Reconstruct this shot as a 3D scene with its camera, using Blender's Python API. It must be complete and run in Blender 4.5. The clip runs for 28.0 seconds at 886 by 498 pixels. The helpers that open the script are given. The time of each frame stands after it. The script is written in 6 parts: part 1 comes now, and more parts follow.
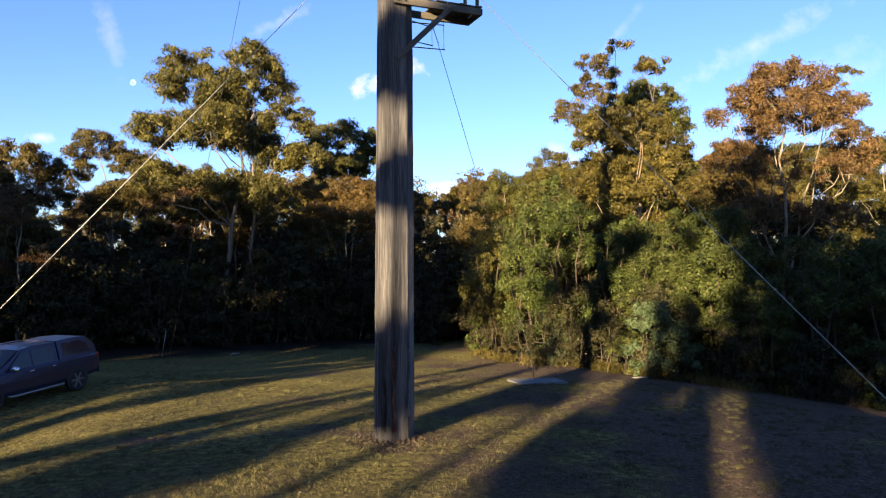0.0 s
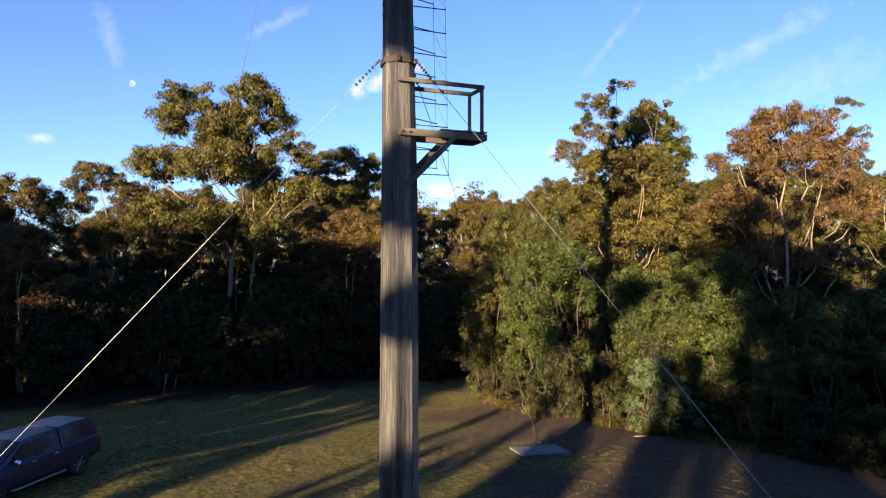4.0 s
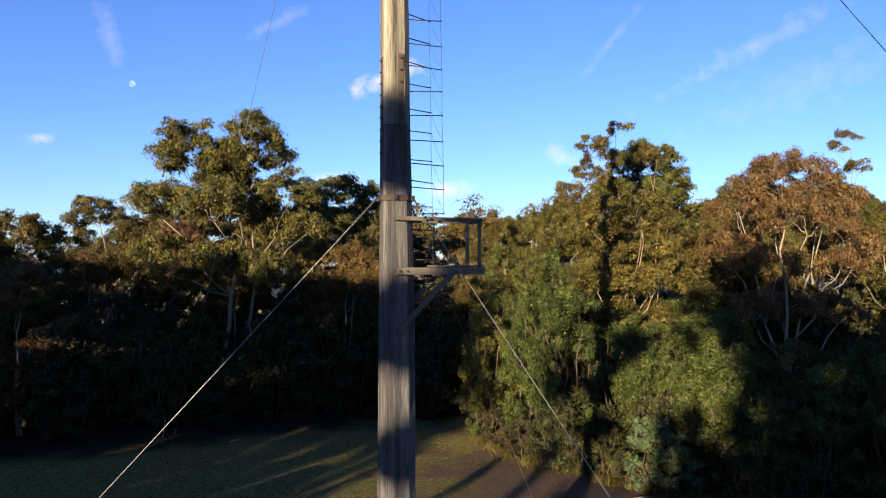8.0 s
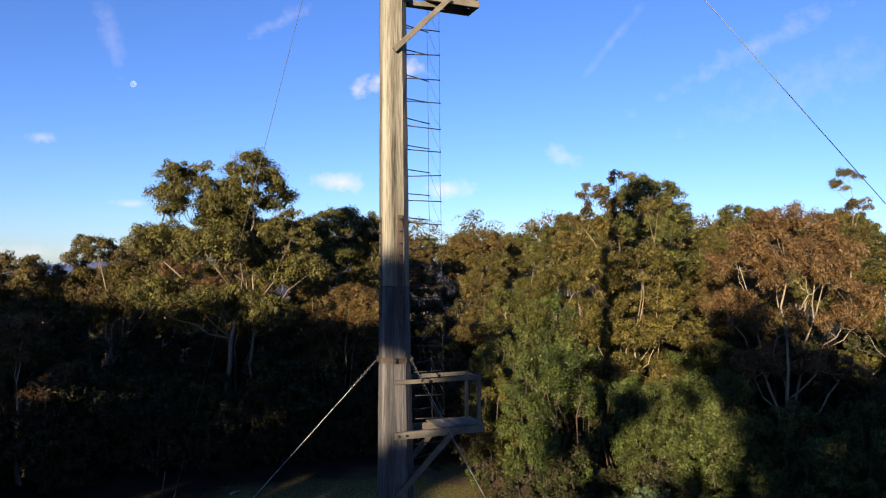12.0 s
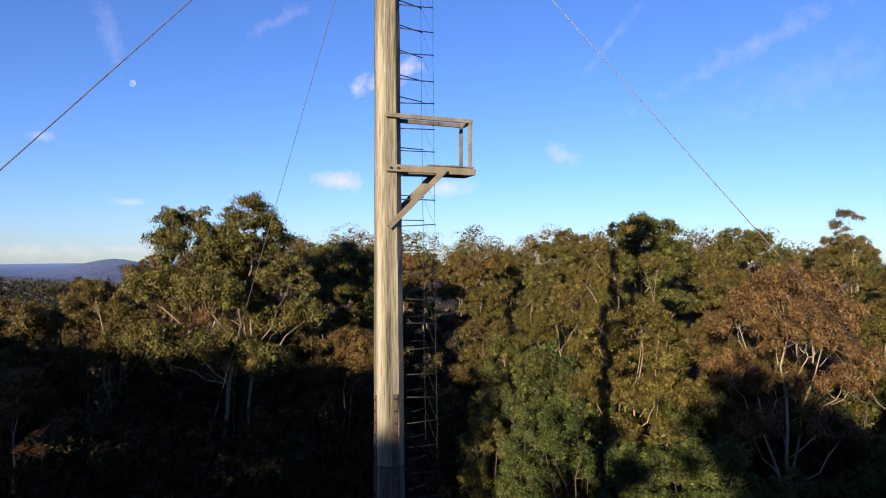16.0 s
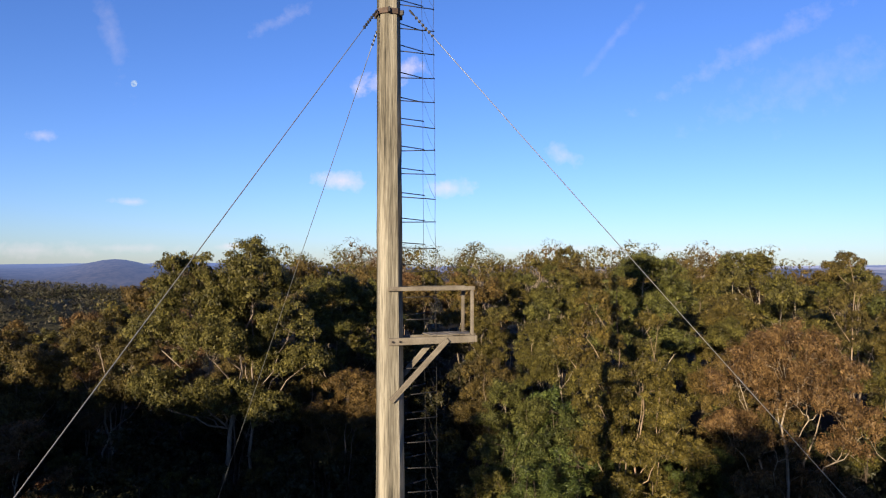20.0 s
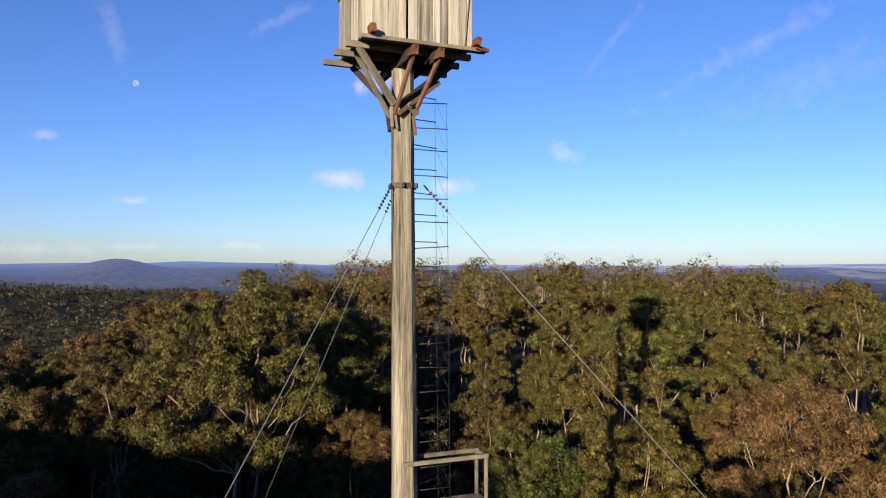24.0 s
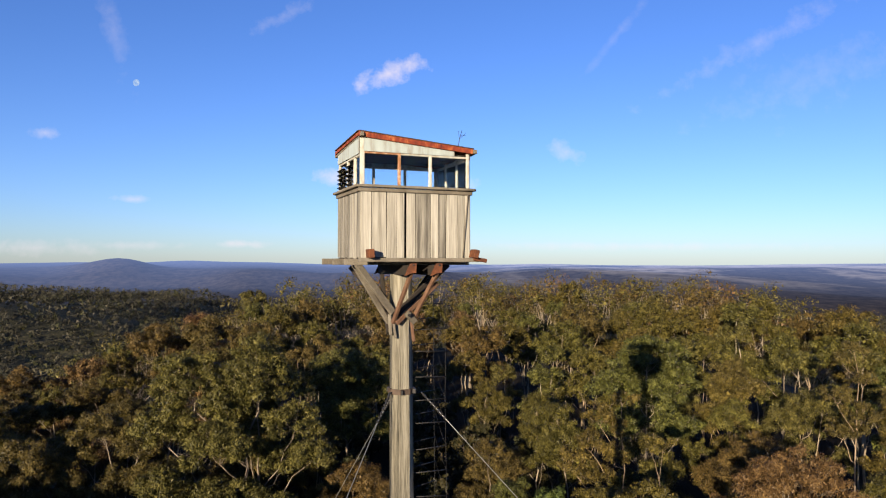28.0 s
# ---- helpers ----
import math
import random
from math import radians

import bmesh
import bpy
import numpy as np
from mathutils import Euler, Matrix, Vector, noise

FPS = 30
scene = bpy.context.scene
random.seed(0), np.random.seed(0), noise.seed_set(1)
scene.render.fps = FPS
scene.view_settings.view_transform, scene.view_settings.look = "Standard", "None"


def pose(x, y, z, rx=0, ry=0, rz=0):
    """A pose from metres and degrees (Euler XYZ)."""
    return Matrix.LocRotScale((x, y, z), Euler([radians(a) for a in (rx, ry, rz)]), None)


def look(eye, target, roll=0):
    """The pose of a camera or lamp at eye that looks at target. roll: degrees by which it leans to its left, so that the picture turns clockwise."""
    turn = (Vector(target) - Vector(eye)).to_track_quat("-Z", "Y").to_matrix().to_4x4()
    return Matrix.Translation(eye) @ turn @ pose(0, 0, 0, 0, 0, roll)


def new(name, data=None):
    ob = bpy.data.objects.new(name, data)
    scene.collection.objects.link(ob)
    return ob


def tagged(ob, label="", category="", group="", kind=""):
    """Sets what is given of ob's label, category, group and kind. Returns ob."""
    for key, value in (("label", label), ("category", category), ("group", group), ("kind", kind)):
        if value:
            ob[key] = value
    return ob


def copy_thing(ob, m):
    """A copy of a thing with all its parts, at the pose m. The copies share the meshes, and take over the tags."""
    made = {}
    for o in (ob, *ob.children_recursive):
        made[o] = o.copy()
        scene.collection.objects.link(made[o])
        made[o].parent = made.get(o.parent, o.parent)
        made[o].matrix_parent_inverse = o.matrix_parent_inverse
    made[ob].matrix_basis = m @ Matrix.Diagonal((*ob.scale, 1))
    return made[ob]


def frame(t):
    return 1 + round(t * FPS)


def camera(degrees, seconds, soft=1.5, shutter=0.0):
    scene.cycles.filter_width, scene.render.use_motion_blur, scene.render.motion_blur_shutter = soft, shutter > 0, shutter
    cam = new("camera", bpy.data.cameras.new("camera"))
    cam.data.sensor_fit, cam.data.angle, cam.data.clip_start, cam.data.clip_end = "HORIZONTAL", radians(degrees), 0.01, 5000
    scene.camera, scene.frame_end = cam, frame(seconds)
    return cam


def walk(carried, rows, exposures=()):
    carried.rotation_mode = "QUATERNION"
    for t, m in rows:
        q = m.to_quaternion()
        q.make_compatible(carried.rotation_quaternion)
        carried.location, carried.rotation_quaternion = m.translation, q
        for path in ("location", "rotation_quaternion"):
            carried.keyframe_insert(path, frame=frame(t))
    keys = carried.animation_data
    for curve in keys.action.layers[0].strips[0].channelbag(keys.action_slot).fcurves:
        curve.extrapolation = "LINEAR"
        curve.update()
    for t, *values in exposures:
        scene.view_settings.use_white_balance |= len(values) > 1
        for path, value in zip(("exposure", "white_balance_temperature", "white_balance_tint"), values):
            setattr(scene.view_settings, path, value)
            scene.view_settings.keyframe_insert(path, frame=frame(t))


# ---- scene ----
cam = camera(65.5, 28.0, 1.15)
METRES, EYE, TILT, DEEP = 28.0, 4.2, 1.22, 1.404
ROWS = [
    (0.0, 0.0, 0.0, 0.0, 0.0, 0.0, -0.0),
    (0.5, -0.0003, -0.001, 0.0132, 0.0, 0.02, -0.01),
    (1.0, -0.001, -0.0014, 0.0264, 0.01, 0.02, -0.0),
    (1.5, -0.0018, -0.0018, 0.0402, 0.0, 0.03, -0.03),
    (2.0, -0.0025, -0.002, 0.0542, -0.01, 0.04, -0.03),
    (2.5, -0.0033, -0.0024, 0.0688, -0.01, 0.03, -0.01),
    (3.0, -0.0046, -0.0023, 0.0828, -0.06, 0.05, -0.02),
    (3.5, -0.0047, -0.0014, 0.0971, -0.08, 0.05, -0.01),
    (5.5, -0.0039, 0.0001, 0.1533, -0.09, 0.11, -0.01),
    (6.0, -0.0029, -0.0008, 0.168, -0.09, 0.07, -0.01),
    (6.5, -0.0022, -0.0012, 0.1828, -0.09, 0.06, -0.02),
    (7.0, -0.0018, -0.0012, 0.1977, -0.09, 0.05, -0.0),
    (7.5, -0.002, -0.0013, 0.2131, -0.06, 0.06, -0.02),
    (8.0, -0.0025, -0.0012, 0.2292, -0.08, 0.05, -0.02),
    (8.5, -0.0025, -0.0007, 0.2457, -0.08, 0.05, -0.04),
    (9.0, -0.0028, 0.0003, 0.263, -0.05, 0.05, -0.04),
    (9.5, -0.0008, 0.0016, 0.2801, 0.01, 0.04, -0.04),
    (10.0, 0.0009, 0.002, 0.2971, 0.02, 0.03, -0.05),
    (10.5, 0.0, 0.0011, 0.3138, -0.04, 0.04, -0.08),
    (11.0, 0.0002, 0.0005, 0.3311, -0.02, 0.05, -0.09),
    (11.5, -0.0008, -0.0003, 0.3495, -0.03, 0.05, -0.09),
    (12.0, -0.0013, -0.0008, 0.3674, 0.01, 0.03, -0.09),
    (12.5, -0.0014, -0.0016, 0.3858, 0.02, 0.03, -0.08),
    (14.5, 0.0014, -0.0006, 0.465, -0.02, -0.15, -0.07),
    (15.0, 0.0015, 0.0001, 0.4833, -0.01, -0.1, -0.06),
    (15.5, 0.0016, 0.0014, 0.5017, -0.02, -0.11, -0.06),
    (16.0, 0.002, 0.0023, 0.5196, -0.03, -0.14, -0.07),
    (16.5, 0.0023, 0.0027, 0.5379, -0.05, -0.16, -0.09),
    (17.0, 0.003, 0.0025, 0.5559, -0.03, -0.11, -0.11),
    (17.5, 0.0017, 0.0024, 0.575, -0.06, -0.14, -0.12),
    (18.0, 0.0033, 0.0024, 0.5932, -0.03, -0.1, -0.11),
    (18.5, 0.0025, 0.0029, 0.6107, -0.02, -0.11, -0.15),
    (19.0, 0.0021, 0.0016, 0.6287, 0.01, -0.12, -0.15),
    (19.5, 0.001, 0.0005, 0.6472, -0.0, -0.12, -0.17),
    (20.0, 0.0007, -0.001, 0.6664, 0.06, -0.12, -0.17),
    (20.5, -0.0002, -0.0011, 0.6862, 0.08, -0.14, -0.14),
    (21.0, 0.0003, -0.0016, 0.7051, 0.09, -0.18, -0.14),
    (21.5, 0.001, -0.0036, 0.7233, 0.08, -0.21, -0.09),
    (23.5, -0.0064, -0.0039, 0.7974, 0.25, -0.3, -0.09),
    (24.0, -0.0106, -0.0047, 0.817, 0.25, -0.31, -0.12),
    (24.5, -0.014, -0.0063, 0.8378, 0.28, -0.32, -0.12),
    (25.0, -0.0149, -0.0073, 0.8598, 0.3, -0.35, -0.13),
    (25.5, -0.0151, -0.0074, 0.8817, 0.28, -0.36, -0.14),
    (26.0, -0.015, -0.0056, 0.904, 0.3, -0.38, -0.15),
    (26.5, -0.0144, -0.0043, 0.9264, 0.33, -0.42, -0.15),
    (27.0, -0.0131, -0.0042, 0.9501, 0.31, -0.42, -0.16),
    (27.5, -0.0113, -0.0064, 0.9734, 0.31, -0.42, -0.16),
    (28.0, -0.0088, -0.0095, 0.9967, 0.31, -0.46, -0.14),
]
EXPOSURES = [(0.0, 2.45, 7700, 11), (3.0, 2.32, 7500, 11), (8.0, 1.90, 6950, 10), (12.0, 1.69, 6650, 11), (17.0, 1.53, 6600, 12), (28.0, 1.44, 6600, 10.5)]
walk(cam, [(t, pose(METRES * x, METRES * DEEP * y, EYE + METRES * z, 90 + TILT + pitch / DEEP, roll, yaw / DEEP)) for t, x, y, z, yaw, pitch, roll in ROWS], EXPOSURES)


# ---- light ----
SUN_TO = Vector((-0.361, -0.913, 0.190)).normalized()      # towards the low sun, behind the first eye


def nodes_of(mat):
    mat.use_nodes = True
    return mat.node_tree.nodes, mat.node_tree.links


def sky_world():
    w = bpy.data.worlds.new("evening_sky")
    scene.world = w
    w.use_nodes = True
    n, l = w.node_tree.nodes, w.node_tree.links
    n.clear()
    out, bg = n.new("ShaderNodeOutputWorld"), n.new("ShaderNodeBackground")
    sky = n.new("ShaderNodeTexSky")
    sky.sky_type, sky.sun_disc = "NISHITA", False
    sky.sun_elevation, sky.sun_rotation = radians(11.0), radians(201.6)
    sky.altitude, sky.air_density, sky.dust_density, sky.ozone_density = 400, 1.0, 0.2, 2.4
    bg.inputs["Strength"].default_value = SKY_STRENGTH
    l.new(bg.outputs[0], out.inputs[0])

    def calc(op, a, b=None, c=None, clamp=False):
        m = n.new("ShaderNodeMath")
        m.operation, m.use_clamp = op, clamp
        for i, v in enumerate((a, b, c)):
            if v is None:
                continue
            if isinstance(v, (int, float)):
                m.inputs[i].default_value = v
            else:
                l.new(v, m.inputs[i])
        return m.outputs[0]

    tc = n.new("ShaderNodeTexCoord")
    sep = n.new("ShaderNodeSeparateXYZ")
    l.new(tc.outputs["Generated"], sep.inputs[0])
    flat_x = calc("DIVIDE", sep.outputs[0], calc("MAXIMUM", sep.outputs[1], 0.05))
    flat_z = calc("DIVIDE", sep.outputs[2], calc("MAXIMUM", sep.outputs[1], 0.05))
    ahead = calc("GREATER_THAN", sep.outputs[1], 0.1)
    com = n.new("ShaderNodeCombineXYZ")
    l.new(flat_x, com.inputs[0])
    l.new(flat_z, com.inputs[1])
    puff = n.new("ShaderNodeTexNoise")
    puff.inputs["Scale"].default_value, puff.inputs["Detail"].default_value, puff.inputs["Roughness"].default_value = 34, 6, 0.6
    l.new(com.outputs[0], puff.inputs["Vector"])
    # x, z, half width, half height, turn, strength, wispiness of each cloud
    clouds = ((-0.083, 0.272, 0.062, 0.020, 0.30, 0.85, 0.5), (-0.150, 0.119, 0.042, 0.017, 0, 0.7, 0.3),
              (0.008, 0.108, 0.042, 0.016, 0.1, 0.62, 0.4), (0.176, 0.158, 0.030, 0.016, -0.5, 0.42, 0.6),
              (-0.585, 0.184, 0.028, 0.010, 0, 0.38, 0.4), (-0.454, 0.087, 0.032, 0.007, 0, 0.42, 0.4),
              (-0.295, 0.022, 0.045, 0.007, 0, 0.5, 0.4), (-0.60, 0.016, 0.13, 0.014, 0, 0.42, 0.7),
              (-0.46, 0.020, 0.09, 0.007, 0, 0.36, 0.7), (-0.485, 0.33, 0.020, 0.085, 0.35, 0.26, 0.95),
              (-0.24, 0.355, 0.05, 0.014, 0.5, 0.35, 0.9), (0.46, 0.32, 0.19, 0.018, 0.5, 0.36, 0.95),
              (0.54, 0.27, 0.18, 0.045, 0.38, 0.26, 1.0), (0.25, 0.33, 0.08, 0.008, 0.9, 0.2, 0.9),
              (0.28, 0.02, 0.30, 0.007, 0, 0.35, 0.6))
    total = None
    for cx, cz, hw, hh, turn, strength, wisp in clouds:
        dx, dz = calc("SUBTRACT", flat_x, cx), calc("SUBTRACT", flat_z, cz)
        c, s = math.cos(turn), math.sin(turn)
        u = calc("ADD", calc("MULTIPLY", dx, c / hw), calc("MULTIPLY", dz, s / hw))
        v = calc("ADD", calc("MULTIPLY", dx, -s / hh), calc("MULTIPLY", dz, c / hh))
        d = calc("SQRT", calc("ADD", calc("MULTIPLY", u, u), calc("MULTIPLY", v, v)))
        edge = calc("ADD", calc("SUBTRACT", 1.0, d), calc("MULTIPLY", calc("SUBTRACT", puff.outputs["Fac"], 0.52), 1.3 + 2.2 * wisp))
        body = calc("MULTIPLY", calc("MULTIPLY", edge, 1.35 - 1.05 * wisp, clamp=True), strength)
        body = calc("MULTIPLY", body, calc("LESS_THAN", d, 2.2))
        total = body if total is None else calc("MAXIMUM", total, body)
    total = calc("MULTIPLY", total, ahead)
    tint = n.new("ShaderNodeMix")
    tint.data_type, tint.blend_type = "RGBA", "MULTIPLY"
    tint.inputs["Factor"].default_value = 1.0
    deep = n.new("ShaderNodeMapRange")
    deep.interpolation_type = "SMOOTHSTEP"
    deep.inputs["From Min"].default_value, deep.inputs["From Max"].default_value = -0.02, 0.36
    l.new(sep.outputs[2], deep.inputs["Value"])
    hue = n.new("ShaderNodeMix")
    hue.data_type = "RGBA"
    hue.inputs["A"].default_value, hue.inputs["B"].default_value = (*SKY_LOW, 1), (*SKY_TINT, 1)
    l.new(deep.outputs[0], hue.inputs["Factor"])
    l.new(hue.outputs["Result"], tint.inputs["B"])
    l.new(sky.outputs[0], tint.inputs["A"])
    mix = n.new("ShaderNodeMix")
    mix.data_type = "RGBA"
    mix.inputs["B"].default_value = (*CLOUD_COLOUR, 1)
    l.new(total, mix.inputs["Factor"])
    l.new(tint.outputs["Result"], mix.inputs["A"])
    l.new(mix.outputs["Result"], bg.inputs["Color"])


SKY_STRENGTH, SKY_LOW, SKY_TINT, CLOUD_COLOUR = 0.05, (0.72, 0.92, 1.55), (0.60, 0.85, 1.50), (7.3, 6.5, 7.0)
sky_world()
lamp = bpy.data.lights.new("sun", "SUN")
lamp.energy, lamp.angle, lamp.color = 5.0, radians(0.55), (1.0, 0.85, 0.63)
sun = new("sun", lamp)
sun.matrix_world = look((0, 0, 60), Vector((0, 0, 60)) - SUN_TO)


# ---- materials ----
def material(name, colours, scale=3.0, stretch=(1, 1, 1), rough=0.85, metal=0.0, bump=0.3, fine=40.0, island=0.0, per_object=0.0, spec=0.3, translucent=0.0, hard=1.0):
    """A surface of two or three colours mixed by coarse and fine noise at real size."""
    mat = bpy.data.materials.new(name)
    n, l = nodes_of(mat)
    bsdf = n["Principled BSDF"]
    tc, mp = n.new("ShaderNodeTexCoord"), n.new("ShaderNodeMapping")
    mp.inputs["Scale"].default_value = stretch
    l.new(tc.outputs["Object"], mp.inputs["Vector"])
    coarse, small = n.new("ShaderNodeTexNoise"), n.new("ShaderNodeTexNoise")
    coarse.inputs["Scale"].default_value, coarse.inputs["Detail"].default_value = scale, 4
    small.inputs["Scale"].default_value, small.inputs["Detail"].default_value, small.inputs["Roughness"].default_value = fine, 5, 0.65
    l.new(mp.outputs[0], coarse.inputs["Vector"])
    l.new(mp.outputs[0], small.inputs["Vector"])
    add = n.new("ShaderNodeMath")
    add.operation = "MULTIPLY_ADD"
    add.inputs[1].default_value = 0.55
    l.new(small.outputs["Fac"], add.inputs[0])
    half = n.new("ShaderNodeMath")
    half.operation = "MULTIPLY_ADD"
    half.inputs[1].default_value, half.inputs[2].default_value = 0.75, -0.15
    l.new(coarse.outputs["Fac"], half.inputs[0])
    l.new(half.outputs[0], add.inputs[2])
    value = add.outputs[0]
    if island or per_object:
        info = n.new("ShaderNodeNewGeometry") if island else n.new("ShaderNodeObjectInfo")
        more = n.new("ShaderNodeMath")
        more.operation = "MULTIPLY_ADD"
        more.inputs[1].default_value = island or per_object
        l.new(info.outputs["Random Per Island" if island else "Random"], more.inputs[0])
        shift = n.new("ShaderNodeMath")
        shift.operation = "SUBTRACT"
        shift.inputs[1].default_value = 0.5 * (island or per_object)
        l.new(value, shift.inputs[0])
        l.new(shift.outputs[0], more.inputs[2])
        value = more.outputs[0]
    ramp = n.new("ShaderNodeValToRGB")
    spots = [0.5 + 0.56 * hard * (i / (len(colours) - 1) - 0.5) for i in range(len(colours))]
    while len(ramp.color_ramp.elements) < len(colours):
        ramp.color_ramp.elements.new(0.5)
    for e, p, c in zip(ramp.color_ramp.elements, spots, colours):
        e.position, e.color = p, (*c, 1)
    l.new(value, ramp.inputs[0])
    colour = ramp.outputs[0]
    if translucent:
        # one tree browner, the next greener
        who, hue, tint = n.new("ShaderNodeObjectInfo"), n.new("ShaderNodeValToRGB"), n.new("ShaderNodeMix")
        for e, p, c in zip(hue.color_ramp.elements, (0.1, 0.9), ((0.92, 1.01, 0.92), (1.10, 0.99, 0.98))):
            e.position, e.color = p, (*c, 1)
        tint.data_type, tint.blend_type = "RGBA", "MULTIPLY"
        tint.inputs["Factor"].default_value = 1.0
        l.new(who.outputs["Random"], hue.inputs[0])
        l.new(colour, tint.inputs["A"])
        l.new(hue.outputs[0], tint.inputs["B"])
        colour = tint.outputs["Result"]
    l.new(colour, bsdf.inputs["Base Color"])
    bsdf.inputs["Roughness"].default_value, bsdf.inputs["Metallic"].default_value = rough, metal
    bsdf.inputs["Specular IOR Level"].default_value = spec
    if bump:
        b = n.new("ShaderNodeBump")
        b.inputs["Strength"].default_value, b.inputs["Distance"].default_value = bump, 0.02
        l.new(small.outputs["Fac"], b.inputs["Height"])
        l.new(b.outputs[0], bsdf.inputs["Normal"])
    if translucent:
        tr, mx = n.new("ShaderNodeBsdfTranslucent"), n.new("ShaderNodeMixShader")
        l.new(colour, tr.inputs["Color"])
        mx.inputs[0].default_value = translucent
        l.new(bsdf.outputs[0], mx.inputs[1])
        l.new(tr.outputs[0], mx.inputs[2])
        l.new(mx.outputs[0], n["Material Output"].inputs["Surface"])
    return mat


def plain(name, colour, rough=0.5, metal=0.0, spec=0.5):
    mat = bpy.data.materials.new(name)
    n, _ = nodes_of(mat)
    b = n["Principled BSDF"]
    b.inputs["Base Color"].default_value = (*colour, 1)
    b.inputs["Roughness"].default_value, b.inputs["Metallic"].default_value = rough, metal
    b.inputs["Specular IOR Level"].default_value = spec
    return mat


def glass(name, colour=(0.9, 0.95, 0.95)):
    mat = bpy.data.materials.new(name)
    n, l = nodes_of(mat)
    tr, gl, mx, fr = n.new("ShaderNodeBsdfTransparent"), n.new("ShaderNodeBsdfGlossy"), n.new("ShaderNodeMixShader"), n.new("ShaderNodeFresnel")
    tr.inputs[0].default_value = (*colour, 1)
    gl.inputs["Roughness"].default_value = 0.04
    fr.inputs["IOR"].default_value = 1.28
    l.new(fr.outputs[0], mx.inputs[0])
    l.new(tr.outputs[0], mx.inputs[1])
    l.new(gl.outputs[0], mx.inputs[2])
    l.new(mx.outputs[0], n["Material Output"].inputs["Surface"])
    return mat


POLE_WOOD = material("weathered_log", ((0.02184, 0.01932, 0.01344), (0.1159, 0.1025, 0.0756), (0.2226, 0.2016, 0.1546)), 4.0, (1, 1, 0.045), 0.92, bump=0.9, fine=34, hard=0.55)
# lower log: weathered wood, darkened further to stand in for tree shade
DARK_LOG = material("shaded_weathered_log", ((0.0126, 0.01176, 0.01176), (0.0504, 0.0462, 0.04452), (0.1302, 0.1193, 0.1092)), 4.0, (1, 1, 0.045), 0.92, bump=0.9, fine=34, hard=0.6)
GREY_WOOD = material("silvered_timber", ((0.03528, 0.02856, 0.021), (0.09912, 0.08316, 0.06216), (0.168, 0.1462, 0.1142)), 2.2, (1, 1, 1), 0.9, bump=0.5, fine=28, per_object=0.25)
BOARD_WOOD = material("weatherboard", ((0.060, 0.053, 0.044), (0.205, 0.188, 0.154), (0.335, 0.311, 0.262)), 11.0, (1, 1, 0.035), 0.92, bump=0.6, fine=46, per_object=0.34, hard=0.9)
RUST = material("rusted_iron", ((0.03024, 0.0126, 0.00672), (0.08904, 0.03024, 0.0126), (0.1663, 0.05544, 0.01932)), 6, rough=0.8, metal=0.2, bump=0.4, fine=60)
BROWN_IRON = material("brown_iron", ((0.02772, 0.01932, 0.01512), (0.06132, 0.042, 0.03024), (0.08904, 0.05544, 0.03864)), 5, rough=0.7, metal=0.3, bump=0.3, fine=60)
DARK_IRON = material("dark_iron", ((0.018, 0.017, 0.018), (0.045, 0.042, 0.04)), 8, rough=0.6, metal=0.6, bump=0.2, fine=80)
ZINC = material("galvanised_wire", ((0.126, 0.126, 0.1218), (0.2436, 0.2394, 0.231)), 12, rough=0.45, metal=0.6, bump=0.0)
# timber under and inside the cabin: shade is put into its dark colour
SHADED_WOOD = material("shaded_timber", ((0.01008, 0.00756, 0.00588), (0.0294, 0.02184, 0.01596)), 2, rough=0.9, fine=20)
BARK_PALE = material("pale_bark", ((0.07, 0.046, 0.028), (0.19, 0.150, 0.105), (0.31, 0.265, 0.205)), 0.9, (1, 1, 0.25), 0.85, bump=0.4, fine=9)
BARK_MID = material("grey_bark", ((0.035, 0.027, 0.02), (0.13, 0.10, 0.074), (0.30, 0.245, 0.185)), 0.9, (1, 1, 0.25), 0.9, bump=0.5, fine=9)
BARK_TAN = material("tan_bark", ((0.05, 0.034, 0.022), (0.175, 0.125, 0.080), (0.30, 0.228, 0.155)), 0.9, (1, 1, 0.25), 0.9, bump=0.4, fine=9)
BARK_DARK = material("dark_bark", ((0.020, 0.015, 0.011), (0.056, 0.040, 0.028), (0.106, 0.076, 0.053)), 1.4, (1, 1, 0.2), 0.95, bump=0.7, fine=12)
LEAF_GUM = material("gum_leaf", ((0.006, 0.006, 0.002), (0.050, 0.041, 0.009), (0.138, 0.110, 0.028)), 0.75, fine=3, rough=0.5, spec=0.14, bump=0, island=0.3, translucent=0.10)
LEAF_GREEN = material("green_gum_leaf", ((0.006, 0.007, 0.002), (0.048, 0.046, 0.011), (0.133, 0.122, 0.035)), 0.75, fine=3, rough=0.5, spec=0.14, bump=0, island=0.3, translucent=0.10)
LEAF_OLIVE = material("olive_gum_leaf", ((0.008, 0.006, 0.002), (0.054, 0.038, 0.011), (0.134, 0.092, 0.030)), 0.75, fine=3, rough=0.5, spec=0.14, bump=0, island=0.3, translucent=0.10)
LEAF_RUSSET = material("russet_gum_leaf", ((0.012, 0.007, 0.003), (0.076, 0.043, 0.017), (0.172, 0.105, 0.044)), 0.75, fine=3, rough=0.5, spec=0.14, bump=0, island=0.3, translucent=0.10)
LEAF_WATTLE = material("wattle_leaf", ((0.005, 0.008, 0.003), (0.036, 0.045, 0.011), (0.102, 0.110, 0.030)), 0.75, fine=3, rough=0.5, spec=0.14, bump=0, island=0.3, translucent=0.10)
